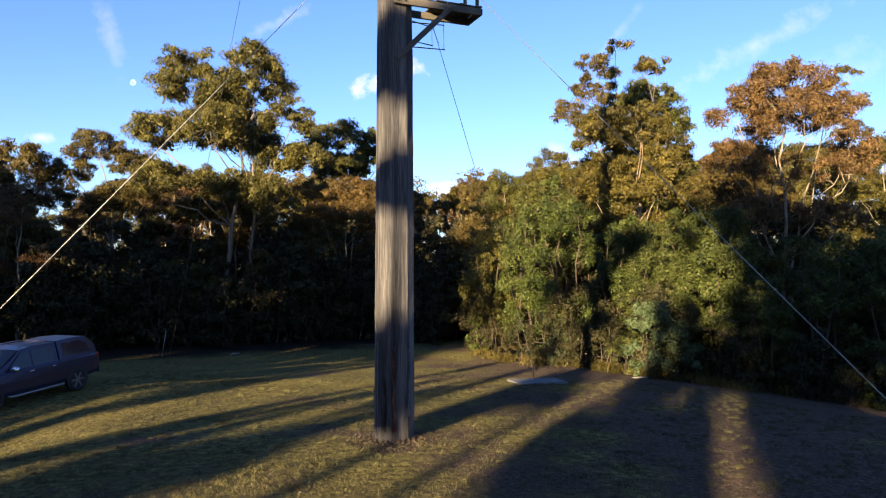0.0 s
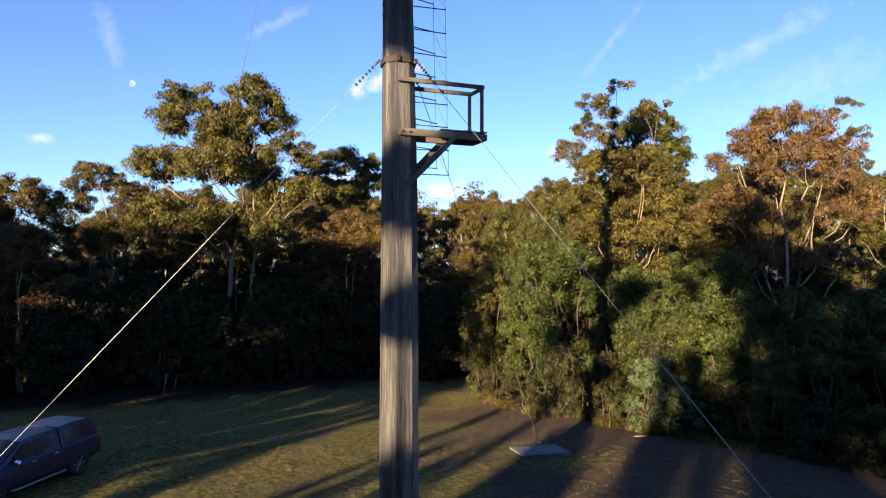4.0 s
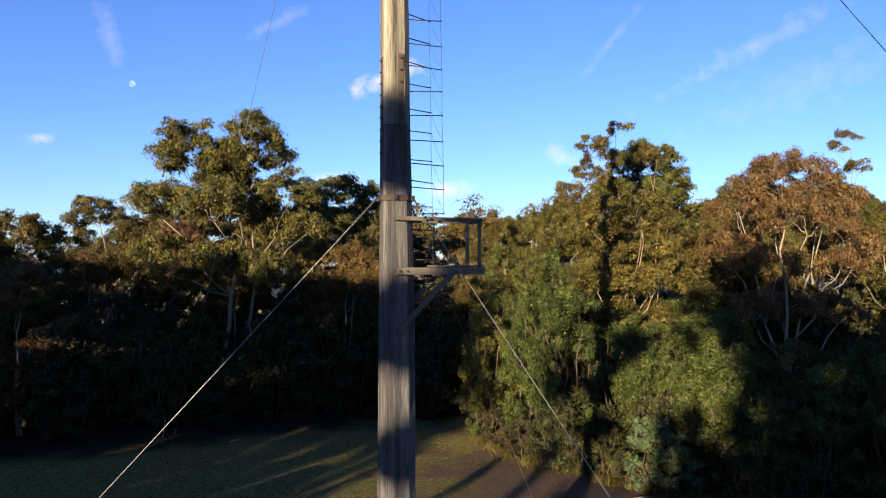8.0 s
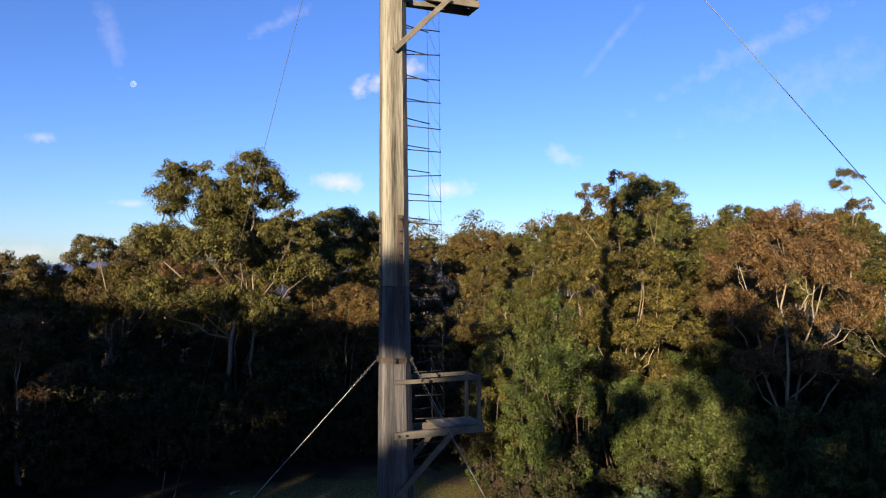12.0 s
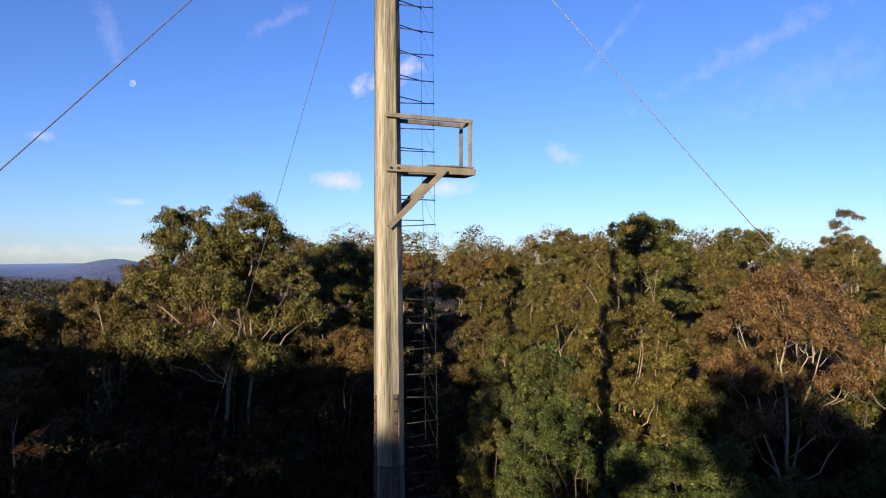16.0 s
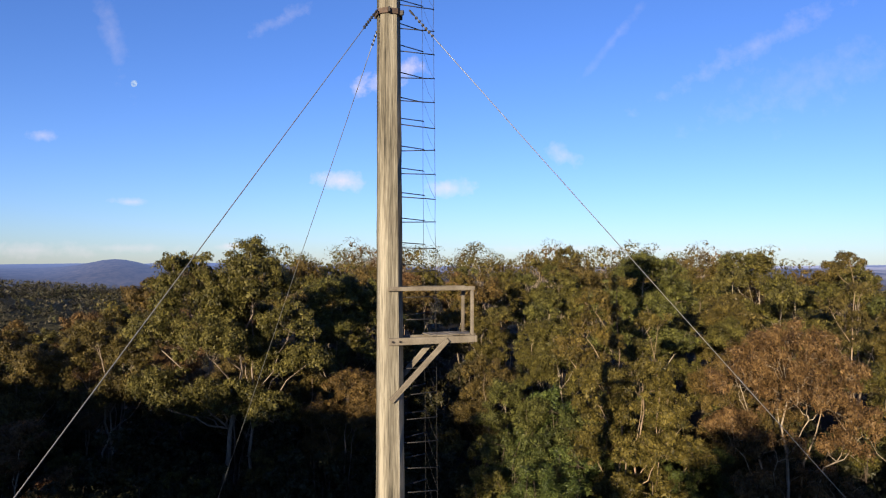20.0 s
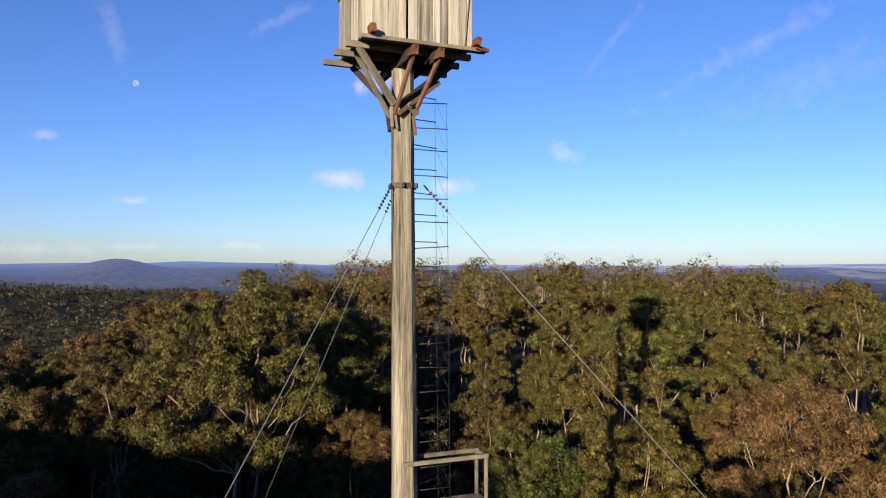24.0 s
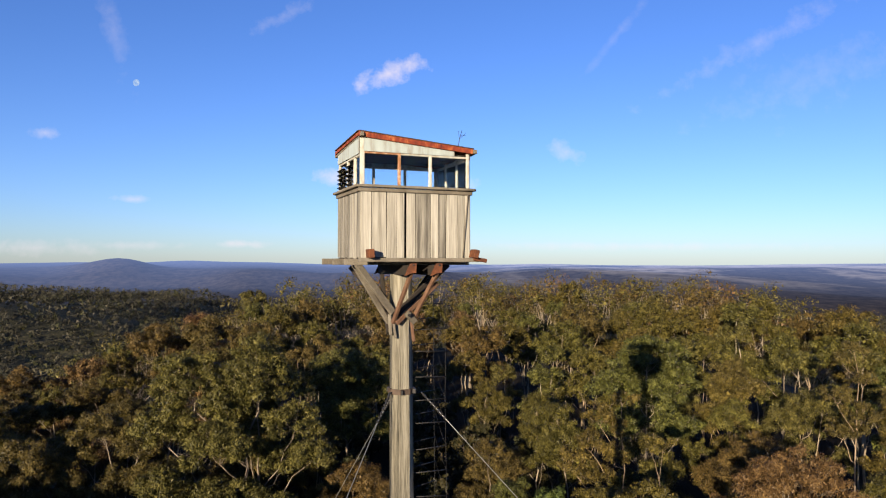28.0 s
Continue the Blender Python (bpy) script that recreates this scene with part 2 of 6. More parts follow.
LEAF_DEEP = material("deep_wattle_leaf", ((0.009, 0.013, 0.004), (0.032, 0.042, 0.010), (0.085, 0.092, 0.022)), 0.75, fine=3, rough=0.5, spec=0.14, bump=0, island=0.3, translucent=0.10)
LEAF_BLUE = material("young_gum_leaf", ((0.017, 0.025, 0.0112), (0.044, 0.058, 0.0272), (0.085, 0.104, 0.0528)), 0.75, fine=3, rough=0.5, spec=0.14, bump=0, island=0.3, translucent=0.10)
# understorey leaves kept very dark: shade beneath the trees put into their colour
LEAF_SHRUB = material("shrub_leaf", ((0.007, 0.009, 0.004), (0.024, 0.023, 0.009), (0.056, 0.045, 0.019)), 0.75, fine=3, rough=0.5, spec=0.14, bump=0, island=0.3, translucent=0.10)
# valley leaves greyed: distance haze is put into their base colour
LEAF_FAR = material("far_gum_leaf", ((0.008, 0.008, 0.006), (0.033, 0.029, 0.021), (0.074, 0.062, 0.046)), 0.75, fine=3, rough=0.7, spec=0.1, bump=0, island=0.4, translucent=0.1)
GRASS = material("dry_grass", ((0.02184, 0.01848, 0.0084), (0.0714, 0.06132, 0.02016), (0.1386, 0.1134, 0.042)), 0.5, fine=6, rough=0.8, bump=0, island=0.45, translucent=0.2)
CONCRETE = material("old_concrete", ((0.0756, 0.0714, 0.0672), (0.1344, 0.1302, 0.1218), (0.1848, 0.1764, 0.1638)), 2.0, rough=0.9, bump=0.4, fine=30)


# ---- mesh helpers ----
def link_mesh(name, verts, faces, mat, parent=None, smooth=False):
    me = bpy.data.meshes.new(name)
    me.from_pydata([tuple(v) for v in verts], [], faces)
    me.materials.append(mat)
    if smooth:
        me.polygons.foreach_set("use_smooth", [True] * len(me.polygons))
    me.update()
    ob = new(name, me)
    ob.parent = parent
    return ob


def part(name, bm, mat, parent, label="", smooth=False):
    me = bpy.data.meshes.new(name)
    bm.normal_update()
    bm.to_mesh(me)
    bm.free()
    me.materials.append(mat)
    if smooth:
        me.polygons.foreach_set("use_smooth", [True] * len(me.polygons))
    ob = new(name, me)
    ob.parent = parent
    return tagged(ob, label)


def empty(name, m=None):
    ob = new(name)
    ob.empty_display_size = 0.2
    if m is not None:
        ob.matrix_world = m
    return ob


def block_bm(sx, sy, sz, m=None, bevel=0.008, skew=0.0):
    """A sawn block with eased edges, its middle at the origin of m."""
    bm = bmesh.new()
    bmesh.ops.create_cube(bm, size=1.0, matrix=Matrix.Diagonal((sx, sy, sz, 1)))
    if bevel:
        bmesh.ops.bevel(bm, geom=bm.edges[:], offset=min(bevel, 0.3 * min(sx, sy, sz)), segments=1, affect="EDGES")
    if skew:
        for v in bm.verts:
            v.co.x += skew * v.co.z
    if m is not None:
        bmesh.ops.transform(bm, matrix=m, verts=bm.verts[:])
    return bm


def between(p, q, up=(0, 0, 1)):
    """A frame at the middle of p and q, its x along them and its z as near up as can be."""
    p, q = Vector(p), Vector(q)
    x = (q - p).normalized()
    y = Vector(up).cross(x)
    y = y.normalized() if y.length > 1e-4 else Vector((0, 1, 0))
    z = x.cross(y)
    m = Matrix((x, y, z)).transposed().to_4x4()
    m.translation = (p + q) / 2
    return m


def beam(name, p, q, wide, high, mat, parent, label="", up=(0, 0, 1), bevel=0.008):
    return part(name, block_bm((Vector(q) - Vector(p)).length, wide, high, between(p, q, up), bevel), mat, parent, label)


def tube_into(verts, faces, points, radii, sides=6):
    """Add a tapered tube along points."""
    first = len(verts)
    pts = [Vector(p) for p in points]
    side = None
    for i, p in enumerate(pts):
        d = (pts[min(i + 1, len(pts) - 1)] - pts[max(i - 1, 0)]).normalized()
        if side is None:
            side = d.cross(Vector((0.31, 0.87, 0.38)))
            if side.length < 1e-3:
                side = d.cross(Vector((1, 0, 0)))
        side = (side - d * side.dot(d)).normalized()
        other = d.cross(side)
        for k in range(sides):
            a = 2 * math.pi * k / sides
            verts.append(p + float(radii[i]) * (math.cos(a) * side + math.sin(a) * other))
    for i in range(len(pts) - 1):
        for k in range(sides):
            a, b = first + i * sides + k, first + i * sides + (k + 1) % sides
            faces.append((a, b, b + sides, a + sides))
    faces.append(tuple(range(first, first + sides))[::-1])
    faces.append(tuple(range(first + (len(pts) - 1) * sides, first + len(pts) * sides)))


def rod(name, points, radius, mat, parent, label="", sides=6):
    verts, faces = [], []
    tube_into(verts, faces, points, [radius] * len(points), sides)
    return tagged(link_mesh(name, verts, faces, mat, parent, True), label)


def leaves_mesh(name, corners, mat, parent=None):
    """One mesh of many small flat leaves: corners is an array (n, 3, 3)."""
    n = len(corners)
    me = bpy.data.meshes.new(name)
    me.vertices.add(3 * n)
    me.vertices.foreach_set("co", np.ascontiguousarray(corners, dtype=np.float32).ravel())
    me.loops.add(3 * n)
    me.loops.foreach_set("vertex_index", np.arange(3 * n, dtype=np.int32))
    me.polygons.add(n)
    me.polygons.foreach_set("loop_start", np.arange(0, 3 * n, 3, dtype=np.int32))
    me.materials.append(mat)
    me.update(calc_edges=True)
    me.validate()
    ob = new(name, me)
    ob.parent = parent
    return ob


def leaf_corners(rng, centres, length, wide, droop):
    """Rhombic sprays of leaves about the centres; droop 1 hangs them, -1 lifts them."""
    n = len(centres)
    d = rng.normal(size=(n, 3))
    d[:, 2] -= droop * 1.5
    d /= np.linalg.norm(d, axis=1, keepdims=True)
    s = np.cross(d, rng.normal(size=(n, 3)))
    s /= np.linalg.norm(s, axis=1, keepdims=True) + 1e-9
    a = (length * rng.uniform(0.6, 1.3, (n, 1))) / 2 * d
    b = (wide * rng.uniform(0.6, 1.3, (n, 1))) / 2 * s
    return centres[:, None, :] + np.stack((a, -a + b, -a - b), axis=1)


def clump_points(rng, centre, radius, flat, n):
    """Points in a ragged lens of foliage, thicker towards its upper skin."""
    p = rng.normal(size=(n, 3))
    p /= np.linalg.norm(p, axis=1, keepdims=True) + 1e-9
    p *= (rng.uniform(0.0, 1.0, (n, 1)) ** 0.45)
    p += 0.16 * rng.normal(size=(n, 3))
    p[:, 2] = np.where(p[:, 2] < -0.35, -0.35 + 0.35 * (p[:, 2] + 0.35), p[:, 2])
    return np.asarray(centre) + p * np.array((radius, radius, radius * flat))


# ---- the lie of the land ----
def smooth(a, b, v):
    t = np.clip((v - a) / (b - a), 0, 1)
    return t * t * (3 - 2 * t)


def ground_z(x, y):
    x, y = np.asarray(x, float), np.asarray(y, float)
    r = np.hypot(x, y)
    u, v = 0.134 * x + 0.991 * y, 0.991 * x - 0.134 * y
    near = -0.055 * np.clip(y - 16.4, -60, 0) - 0.081 * np.clip(y - 16.4, 0, 32) - 0.11 * np.clip(x - 8, 0, 14) * smooth(14, 30, y) * (1 - smooth(44, 62, y)) + (0.36 * (1 - smooth(28, 42, y)) - 0.13 * np.clip(27.0 - y, 0, 9)) * (1 - smooth(-13.5, -8.5, x)) * smooth(4, 16, y)
    ridge = near + 3.0 * smooth(62, 105, u) + 2.6 * smooth(100, 210, u) - 48 * smooth(215, 420, u)
    left = -0.38 * np.clip(-v - 42 - 0.13 * np.clip(u, 0, 200), 0, None) * smooth(5, 60, y)
    right = -0.30 * np.clip(v - 62 + 0.08 * np.clip(u, 0, 200), 0, None) * smooth(5, 60, y)
    hill = np.maximum(ridge + left + right, -78 + 0 * x)
    hill = hill - 60 * smooth(20, 260, -y)
    bearing = np.arctan2(x, y)
    far = np.interp(r, [0, 1300, 2200, 4950], [-76, -72, -34, 10])
    # crossing ridges and gullies
    fold = 0 * x
    for k in range(9):
        a, w = 0.7 * k + 0.35 * math.sin(5.0 * k), 210 + 95 * k
        p = (x * math.cos(a) + y * math.sin(a)) / w + 0.9 * np.sin((x * math.sin(1.7 * k) + y * math.cos(1.7 * k)) / (1.9 * w) + k)
        fold = fold + (0.022 * w) * (1 - 2 * np.abs(np.sin(p)))
    far = far + 2.0 * fold * smooth(420, 900, r) * (1 - 0.84 * smooth(2200, 4300, r)) * (0.45 + 0.55 * smooth(0.30, -0.15, bearing))
    far = far + 26 * np.exp(-((bearing + 0.62) / 0.11) ** 2 - ((r - 1750) / 260) ** 2)
    far = far + 60 * np.exp(-((bearing + 0.445) / 0.045) ** 2 - ((r - 3900) / 450) ** 2) + 10 * np.exp(-((bearing + 0.47) / 0.13) ** 2 - ((r - 3900) / 450) ** 2)
    far = far + 16 * np.exp(-((bearing + 0.49) / 0.07) ** 2 - ((r - 4750) / 160) ** 2)
    k = smooth(330, 620, r)
    return hill * (1 - k) + np.maximum(far, -90) * k


def gz(x, y):
    return float(ground_z(x, y))


# ---- ground ----
def ground_material():
    mat = bpy.data.materials.new("hilltop_ground")
    n, l = nodes_of(mat)
    bsdf = n["Principled BSDF"]
    bsdf.inputs["Roughness"].default_value, bsdf.inputs["Specular IOR Level"].default_value = 0.95, 0.1
    tc = n.new("ShaderNodeTexCoord")

    def noise_at(scale, detail=5, rough=0.6):
        t = n.new("ShaderNodeTexNoise")
        t.inputs["Scale"].default_value, t.inputs["Detail"].default_value, t.inputs["Roughness"].default_value = scale, detail, rough
        l.new(tc.outputs["Object"], t.inputs["Vector"])
        return t.outputs["Fac"]

    def ramp_of(fac, stops):
        r = n.new("ShaderNodeValToRGB")
        while len(r.color_ramp.elements) < len(stops):
            r.color_ramp.elements.new(0.5)
        for e, (p, c) in zip(r.color_ramp.elements, stops):
            e.position, e.color = p, (*c, 1)
        l.new(fac, r.inputs[0])
        return r.outputs[0]

    def blend(fac, a, b):
        m = n.new("ShaderNodeMix")
        m.data_type = "RGBA"
        l.new(fac, m.inputs["Factor"])
        l.new(a, m.inputs["A"])
        l.new(b, m.inputs["B"])
        return m.outputs["Result"]

    def band(value, a, b):
        m = n.new("ShaderNodeMapRange")
        m.inputs["From Min"].default_value, m.inputs["From Max"].default_value = a, b
        m.interpolation_type = "SMOOTHSTEP"
        l.new(value, m.inputs["Value"])
        return m.outputs[0]

    grass = ramp_of(noise_at(5, 8, 0.75), ((0.36, (0.02856, 0.021, 0.01092)), (0.5, (0.1344, 0.1126, 0.0336)), (0.66, (0.3024, 0.2478, 0.08232))))
    dirt = ramp_of(noise_at(9, 8, 0.75), ((0.36, (0.0378, 0.02436, 0.01764)), (0.52, (0.1134, 0.0714, 0.04788)), (0.68, (0.2268, 0.1554, 0.105))))
    # forest litter, near-black: the shade under the trees is put into its colour
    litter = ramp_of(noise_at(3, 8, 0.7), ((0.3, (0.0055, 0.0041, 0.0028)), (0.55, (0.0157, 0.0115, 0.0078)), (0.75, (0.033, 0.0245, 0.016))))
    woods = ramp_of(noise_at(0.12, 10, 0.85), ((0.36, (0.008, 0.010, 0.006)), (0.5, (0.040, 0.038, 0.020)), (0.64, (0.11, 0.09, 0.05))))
    geo = n.new("ShaderNodeSeparateXYZ")
    l.new(tc.outputs["Object"], geo.inputs[0])
    bare = n.new("ShaderNodeMath")
    bare.operation = "MULTIPLY_ADD"
    bare.inputs[1].default_value = 0.016
    l.new(geo.outputs[0], bare.inputs[0])
    l.new(noise_at(0.22, 5), bare.inputs[2])
    near = blend(band(bare.outputs[0], 0.44, 0.58), grass, dirt)
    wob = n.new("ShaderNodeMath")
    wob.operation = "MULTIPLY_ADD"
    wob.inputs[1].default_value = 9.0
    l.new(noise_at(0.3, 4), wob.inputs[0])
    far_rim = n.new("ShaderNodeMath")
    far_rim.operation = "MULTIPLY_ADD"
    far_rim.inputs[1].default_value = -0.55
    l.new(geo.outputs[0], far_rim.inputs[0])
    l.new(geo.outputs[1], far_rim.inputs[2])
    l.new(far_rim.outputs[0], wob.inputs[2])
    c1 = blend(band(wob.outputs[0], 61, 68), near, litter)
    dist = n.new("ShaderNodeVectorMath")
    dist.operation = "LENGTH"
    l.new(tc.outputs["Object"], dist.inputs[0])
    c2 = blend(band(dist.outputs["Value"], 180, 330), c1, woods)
    l.new(c2, bsdf.inputs["Base Color"])
    b = n.new("ShaderNodeBump")
    b.inputs["Strength"].default_value, b.inputs["Distance"].default_value = 1.0, 0.16
    l.new(noise_at(11, 8, 0.72), b.inputs["Height"])
    l.new(b.outputs[0], bsdf.inputs["Normal"])
    return mat


def distance_material():
    mat = bpy.data.materials.new("hazy_distance")
    n, l = nodes_of(mat)
    bsdf = n["Principled BSDF"]
    tc = n.new("ShaderNodeTexCoord")

    def patches(scale, stretch, stops, detail=9):
        mp, t, r = n.new("ShaderNodeMapping"), n.new("ShaderNodeTexNoise"), n.new("ShaderNodeValToRGB")
        mp.inputs["Scale"].default_value = stretch
        t.inputs["Scale"].default_value, t.inputs["Detail"].default_value, t.inputs["Roughness"].default_value = scale, detail, 0.72
        l.new(tc.outputs["Object"], mp.inputs["Vector"])
        l.new(mp.outputs[0], t.inputs["Vector"])
        for e, (p, c) in zip(r.color_ramp.elements, stops):
            e.position, e.color = p, (*c, 1)
        l.new(t.outputs["Fac"], r.inputs[0])
        return r.outputs[0]
    wood = patches(0.03, (1, 0.6, 1), ((0.38, (0.014, 0.012, 0.011)), (0.68, (0.052, 0.042, 0.034))), 12)
    field = patches(0.0016, (1, 0.7, 1), ((0.44, (0, 0, 0)), (0.60, (1, 1, 1))), 5)
    sep, right, mul = n.new("ShaderNodeSeparateXYZ"), n.new("ShaderNodeMapRange"), n.new("ShaderNodeMath")
    l.new(tc.outputs["Object"], sep.inputs[0])
    right.inputs["From Min"].default_value, right.inputs["From Max"].default_value = 1900, 3300
    l.new(sep.outputs[1], right.inputs["Value"])
    mul.operation = "MULTIPLY"
    east, both = n.new("ShaderNodeMapRange"), n.new("ShaderNodeMath")
    east.inputs["From Min"].default_value, east.inputs["From Max"].default_value = -300, 500
    l.new(sep.outputs[0], east.inputs["Value"])
    both.operation = "MULTIPLY"
    l.new(right.outputs[0], both.inputs[0])
    l.new(east.outputs[0], both.inputs[1])
    l.new(field, mul.inputs[0])
    l.new(both.outputs[0], mul.inputs[1])
    mix = n.new("ShaderNodeMix")
    mix.data_type = "RGBA"
    mix.inputs["B"].default_value = (0.30, 0.27, 0.23, 1)
    l.new(mul.outputs[0], mix.inputs["Factor"])
    l.new(wood, mix.inputs["A"])
    l.new(mix.outputs["Result"], bsdf.inputs["Base Color"])
    bsdf.inputs["Roughness"].default_value, bsdf.inputs["Specular IOR Level"].default_value = 1.0, 0.0
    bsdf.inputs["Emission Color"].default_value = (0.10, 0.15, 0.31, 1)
    # haze put into the backdrop as blue emission, stronger with distance
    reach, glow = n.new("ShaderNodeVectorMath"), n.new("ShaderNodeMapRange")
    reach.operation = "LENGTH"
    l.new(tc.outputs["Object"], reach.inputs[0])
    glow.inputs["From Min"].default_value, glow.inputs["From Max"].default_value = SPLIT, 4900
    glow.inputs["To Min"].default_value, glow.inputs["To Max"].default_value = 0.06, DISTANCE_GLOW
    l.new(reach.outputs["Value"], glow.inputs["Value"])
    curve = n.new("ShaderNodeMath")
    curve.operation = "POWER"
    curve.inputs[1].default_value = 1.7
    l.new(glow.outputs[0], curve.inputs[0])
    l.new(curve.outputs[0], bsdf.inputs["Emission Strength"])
    return mat


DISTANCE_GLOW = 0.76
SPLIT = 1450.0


def polar_sheet(name, radii, mat, label, lift=0.0):
    az = np.concatenate((np.arange(-60, 60, 0.75), np.arange(60, 300, 6.0)))
    az = np.radians(az)
    rr, aa = np.meshgrid(radii, az, indexing="ij")
    x, y = rr * np.sin(aa), rr * np.cos(aa)
    z = ground_z(x, y) + lift
    verts = np.stack((x, y, z), axis=-1).reshape(-1, 3)
    na = len(az)
    faces = []
    for i in range(len(radii) - 1):
        for k in range(na):
            a, b = i * na + k, i * na + (k + 1) % na
            faces.append((a, b, b + na, a + na))
    ob = link_mesh(name, verts, faces, mat, None, True)
    return tagged(ob, label, "ground", kind="structure")


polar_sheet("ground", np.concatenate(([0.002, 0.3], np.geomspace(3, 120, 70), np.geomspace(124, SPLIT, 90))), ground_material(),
            "hilltop ground of short dry grass, bare dirt and shade-darkened leaf litter, falling into forested valleys")
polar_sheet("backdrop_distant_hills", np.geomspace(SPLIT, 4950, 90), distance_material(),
            "far wooded hills and plain, evening haze painted on as a blue glow")

moon_mat = bpy.data.materials.new("moon_face")
mn, ml = nodes_of(moon_mat)
mem, mno = mn.new("ShaderNodeEmission"), mn.new("ShaderNodeTexNoise")
mrp = mn.new("ShaderNodeValToRGB")
mno.inputs["Scale"].default_value = 0.09
mrp.color_ramp.elements[0].position, mrp.color_ramp.elements[0].color = 0.35, (0.09, 0.16, 0.31, 1)
mrp.color_ramp.elements[1].position, mrp.color_ramp.elements[1].color = 0.65, (0.19, 0.245, 0.33, 1)
mtc = mn.new("ShaderNodeTexCoord")
ml.new(mtc.outputs["Object"], mno.inputs["Vector"])
ml.new(mno.outputs["Fac"], mrp.inputs[0])
ml.new(mrp.outputs[0], mem.inputs[0])
ml.new(mem.outputs[0], mn["Material Output"].inputs["Surface"])
bm = bmesh.new()
bmesh.ops.create_uvsphere(bm, u_segments=24, v_segments=16, radius=19.5)
moon_way = Vector((-0.4525, 1.0, 0.2605)).normalized()
moon = part("moon", bm, moon_mat, None, "", True)
moon.location = Vector((0, 0, 20)) + 4400 * moon_way
moon.scale = (0.82, 1, 1)
moon.rotation_euler = (0, radians(20), 0)
tagged(moon, "pale gibbous daytime moon in a clear blue sky", "moon", kind="structure")

# ---- tower ----
YAW = radians(22.0)
PX, PY = -1.17, 16.62
TOWER = Matrix.Translation((PX, PY, 0)) @ Matrix.Rotation(YAW, 4, "Z")


def log_bm(levels, wobble, seed):
    """An eight-sided hewn log: levels of (z, half width), chamfered corners, slightly wavering arrises."""
    rnd = random.Random(seed)
    bm = bmesh.new()
    rings = []
    for z, h in levels:
        k = 0.56 * h
        pts = [(-h + k, -h), (h - k, -h), (h, -h + k), (h, h - k), (h - k, h), (-h + k, h), (-h, h - k), (-h, -h + k)]
        rings.append([bm.verts.new((x + lean(z)[0] + rnd.uniform(-wobble, wobble), y + lean(z)[1] + rnd.uniform(-wobble, wobble), z)) for x, y in pts])
    for a, b in zip(rings, rings[1:]):
        for i in range(8):
            bm.faces.new((a[i], a[(i + 1) % 8], b[(i + 1) % 8], b[i]))
    bm.faces.new(rings[0][::-1])
    bm.faces.new(rings[-1])
    return bm


def lean(z):
    """How far the pole's axis has drifted at height z, along its own x and y."""
    d = float(np.interp(z, [0, 9, 15, 21, 29, 32], [0.0, 0.0, -0.055, -0.10, -0.165, -0.18]))
    return d * math.cos(YAW), -d * math.sin(YAW)


def half_at(z):
    return float(np.interp(z, [0, 9, 13.9, 20, 29, 32], [0.445, 0.40, 0.335, 0.298, 0.262, 0.25]))


JOINT = 13.95
pole = empty("tower_pole", TOWER)
tagged(pole, "tall hewn eight-sided grey timber tower pole, spliced from two logs", "tower pole")
part("lower_log", log_bm([(z, half_at(z)) for z in np.linspace(-0.4, JOINT - 0.01, 30)], 0.006, 1), DARK_LOG, pole)
part("upper_log", log_bm([(z, half_at(z)) for z in np.linspace(JOINT + 0.01, 31.75, 36)], 0.006, 2), POLE_WOOD, pole)


def strap(x, y, z0, z1, facing, bolts):
    """An iron splice strap on the pole, with bolt heads; facing: the way it looks, in degrees from local -y."""
    lx, ly = lean((z0 + z1) / 2)
    m = Matrix.Translation((x + lx, y + ly, (z0 + z1) / 2)) @ Matrix.Rotation(radians(facing), 4, "Z")
    ob = part("splice_strap", block_bm(0.125, 0.03, z1 - z0, m, 0.004), BROWN_IRON, pole, "brown iron splice strap")
    for i in range(bolts):
        z = (z1 - z0) * (-0.46 + 0.92 * i / (bolts - 1))
        b = bmesh.new()
        bmesh.ops.create_cone(b, cap_ends=True, segments=6, radius1=0.028, radius2=0.024, depth=0.05,
                              matrix=m @ Matrix.Translation((0, -0.03, z)) @ Matrix.Rotation(radians(90), 4, "X"))
        part("bolt", b, DARK_IRON, ob)
    return ob


hj = half_at(14.4)
strap(0.035, -hj - 0.012, 13.15, 15.65, 0, 9)
strap(-hj - 0.012, -0.05, 13.2, 15.6, -90, 9)
strap(hj + 0.012, 0.08, 13.2, 15.6, 90, 9)
strap(0.0, hj + 0.012, 13.2, 15.6, 180, 9)
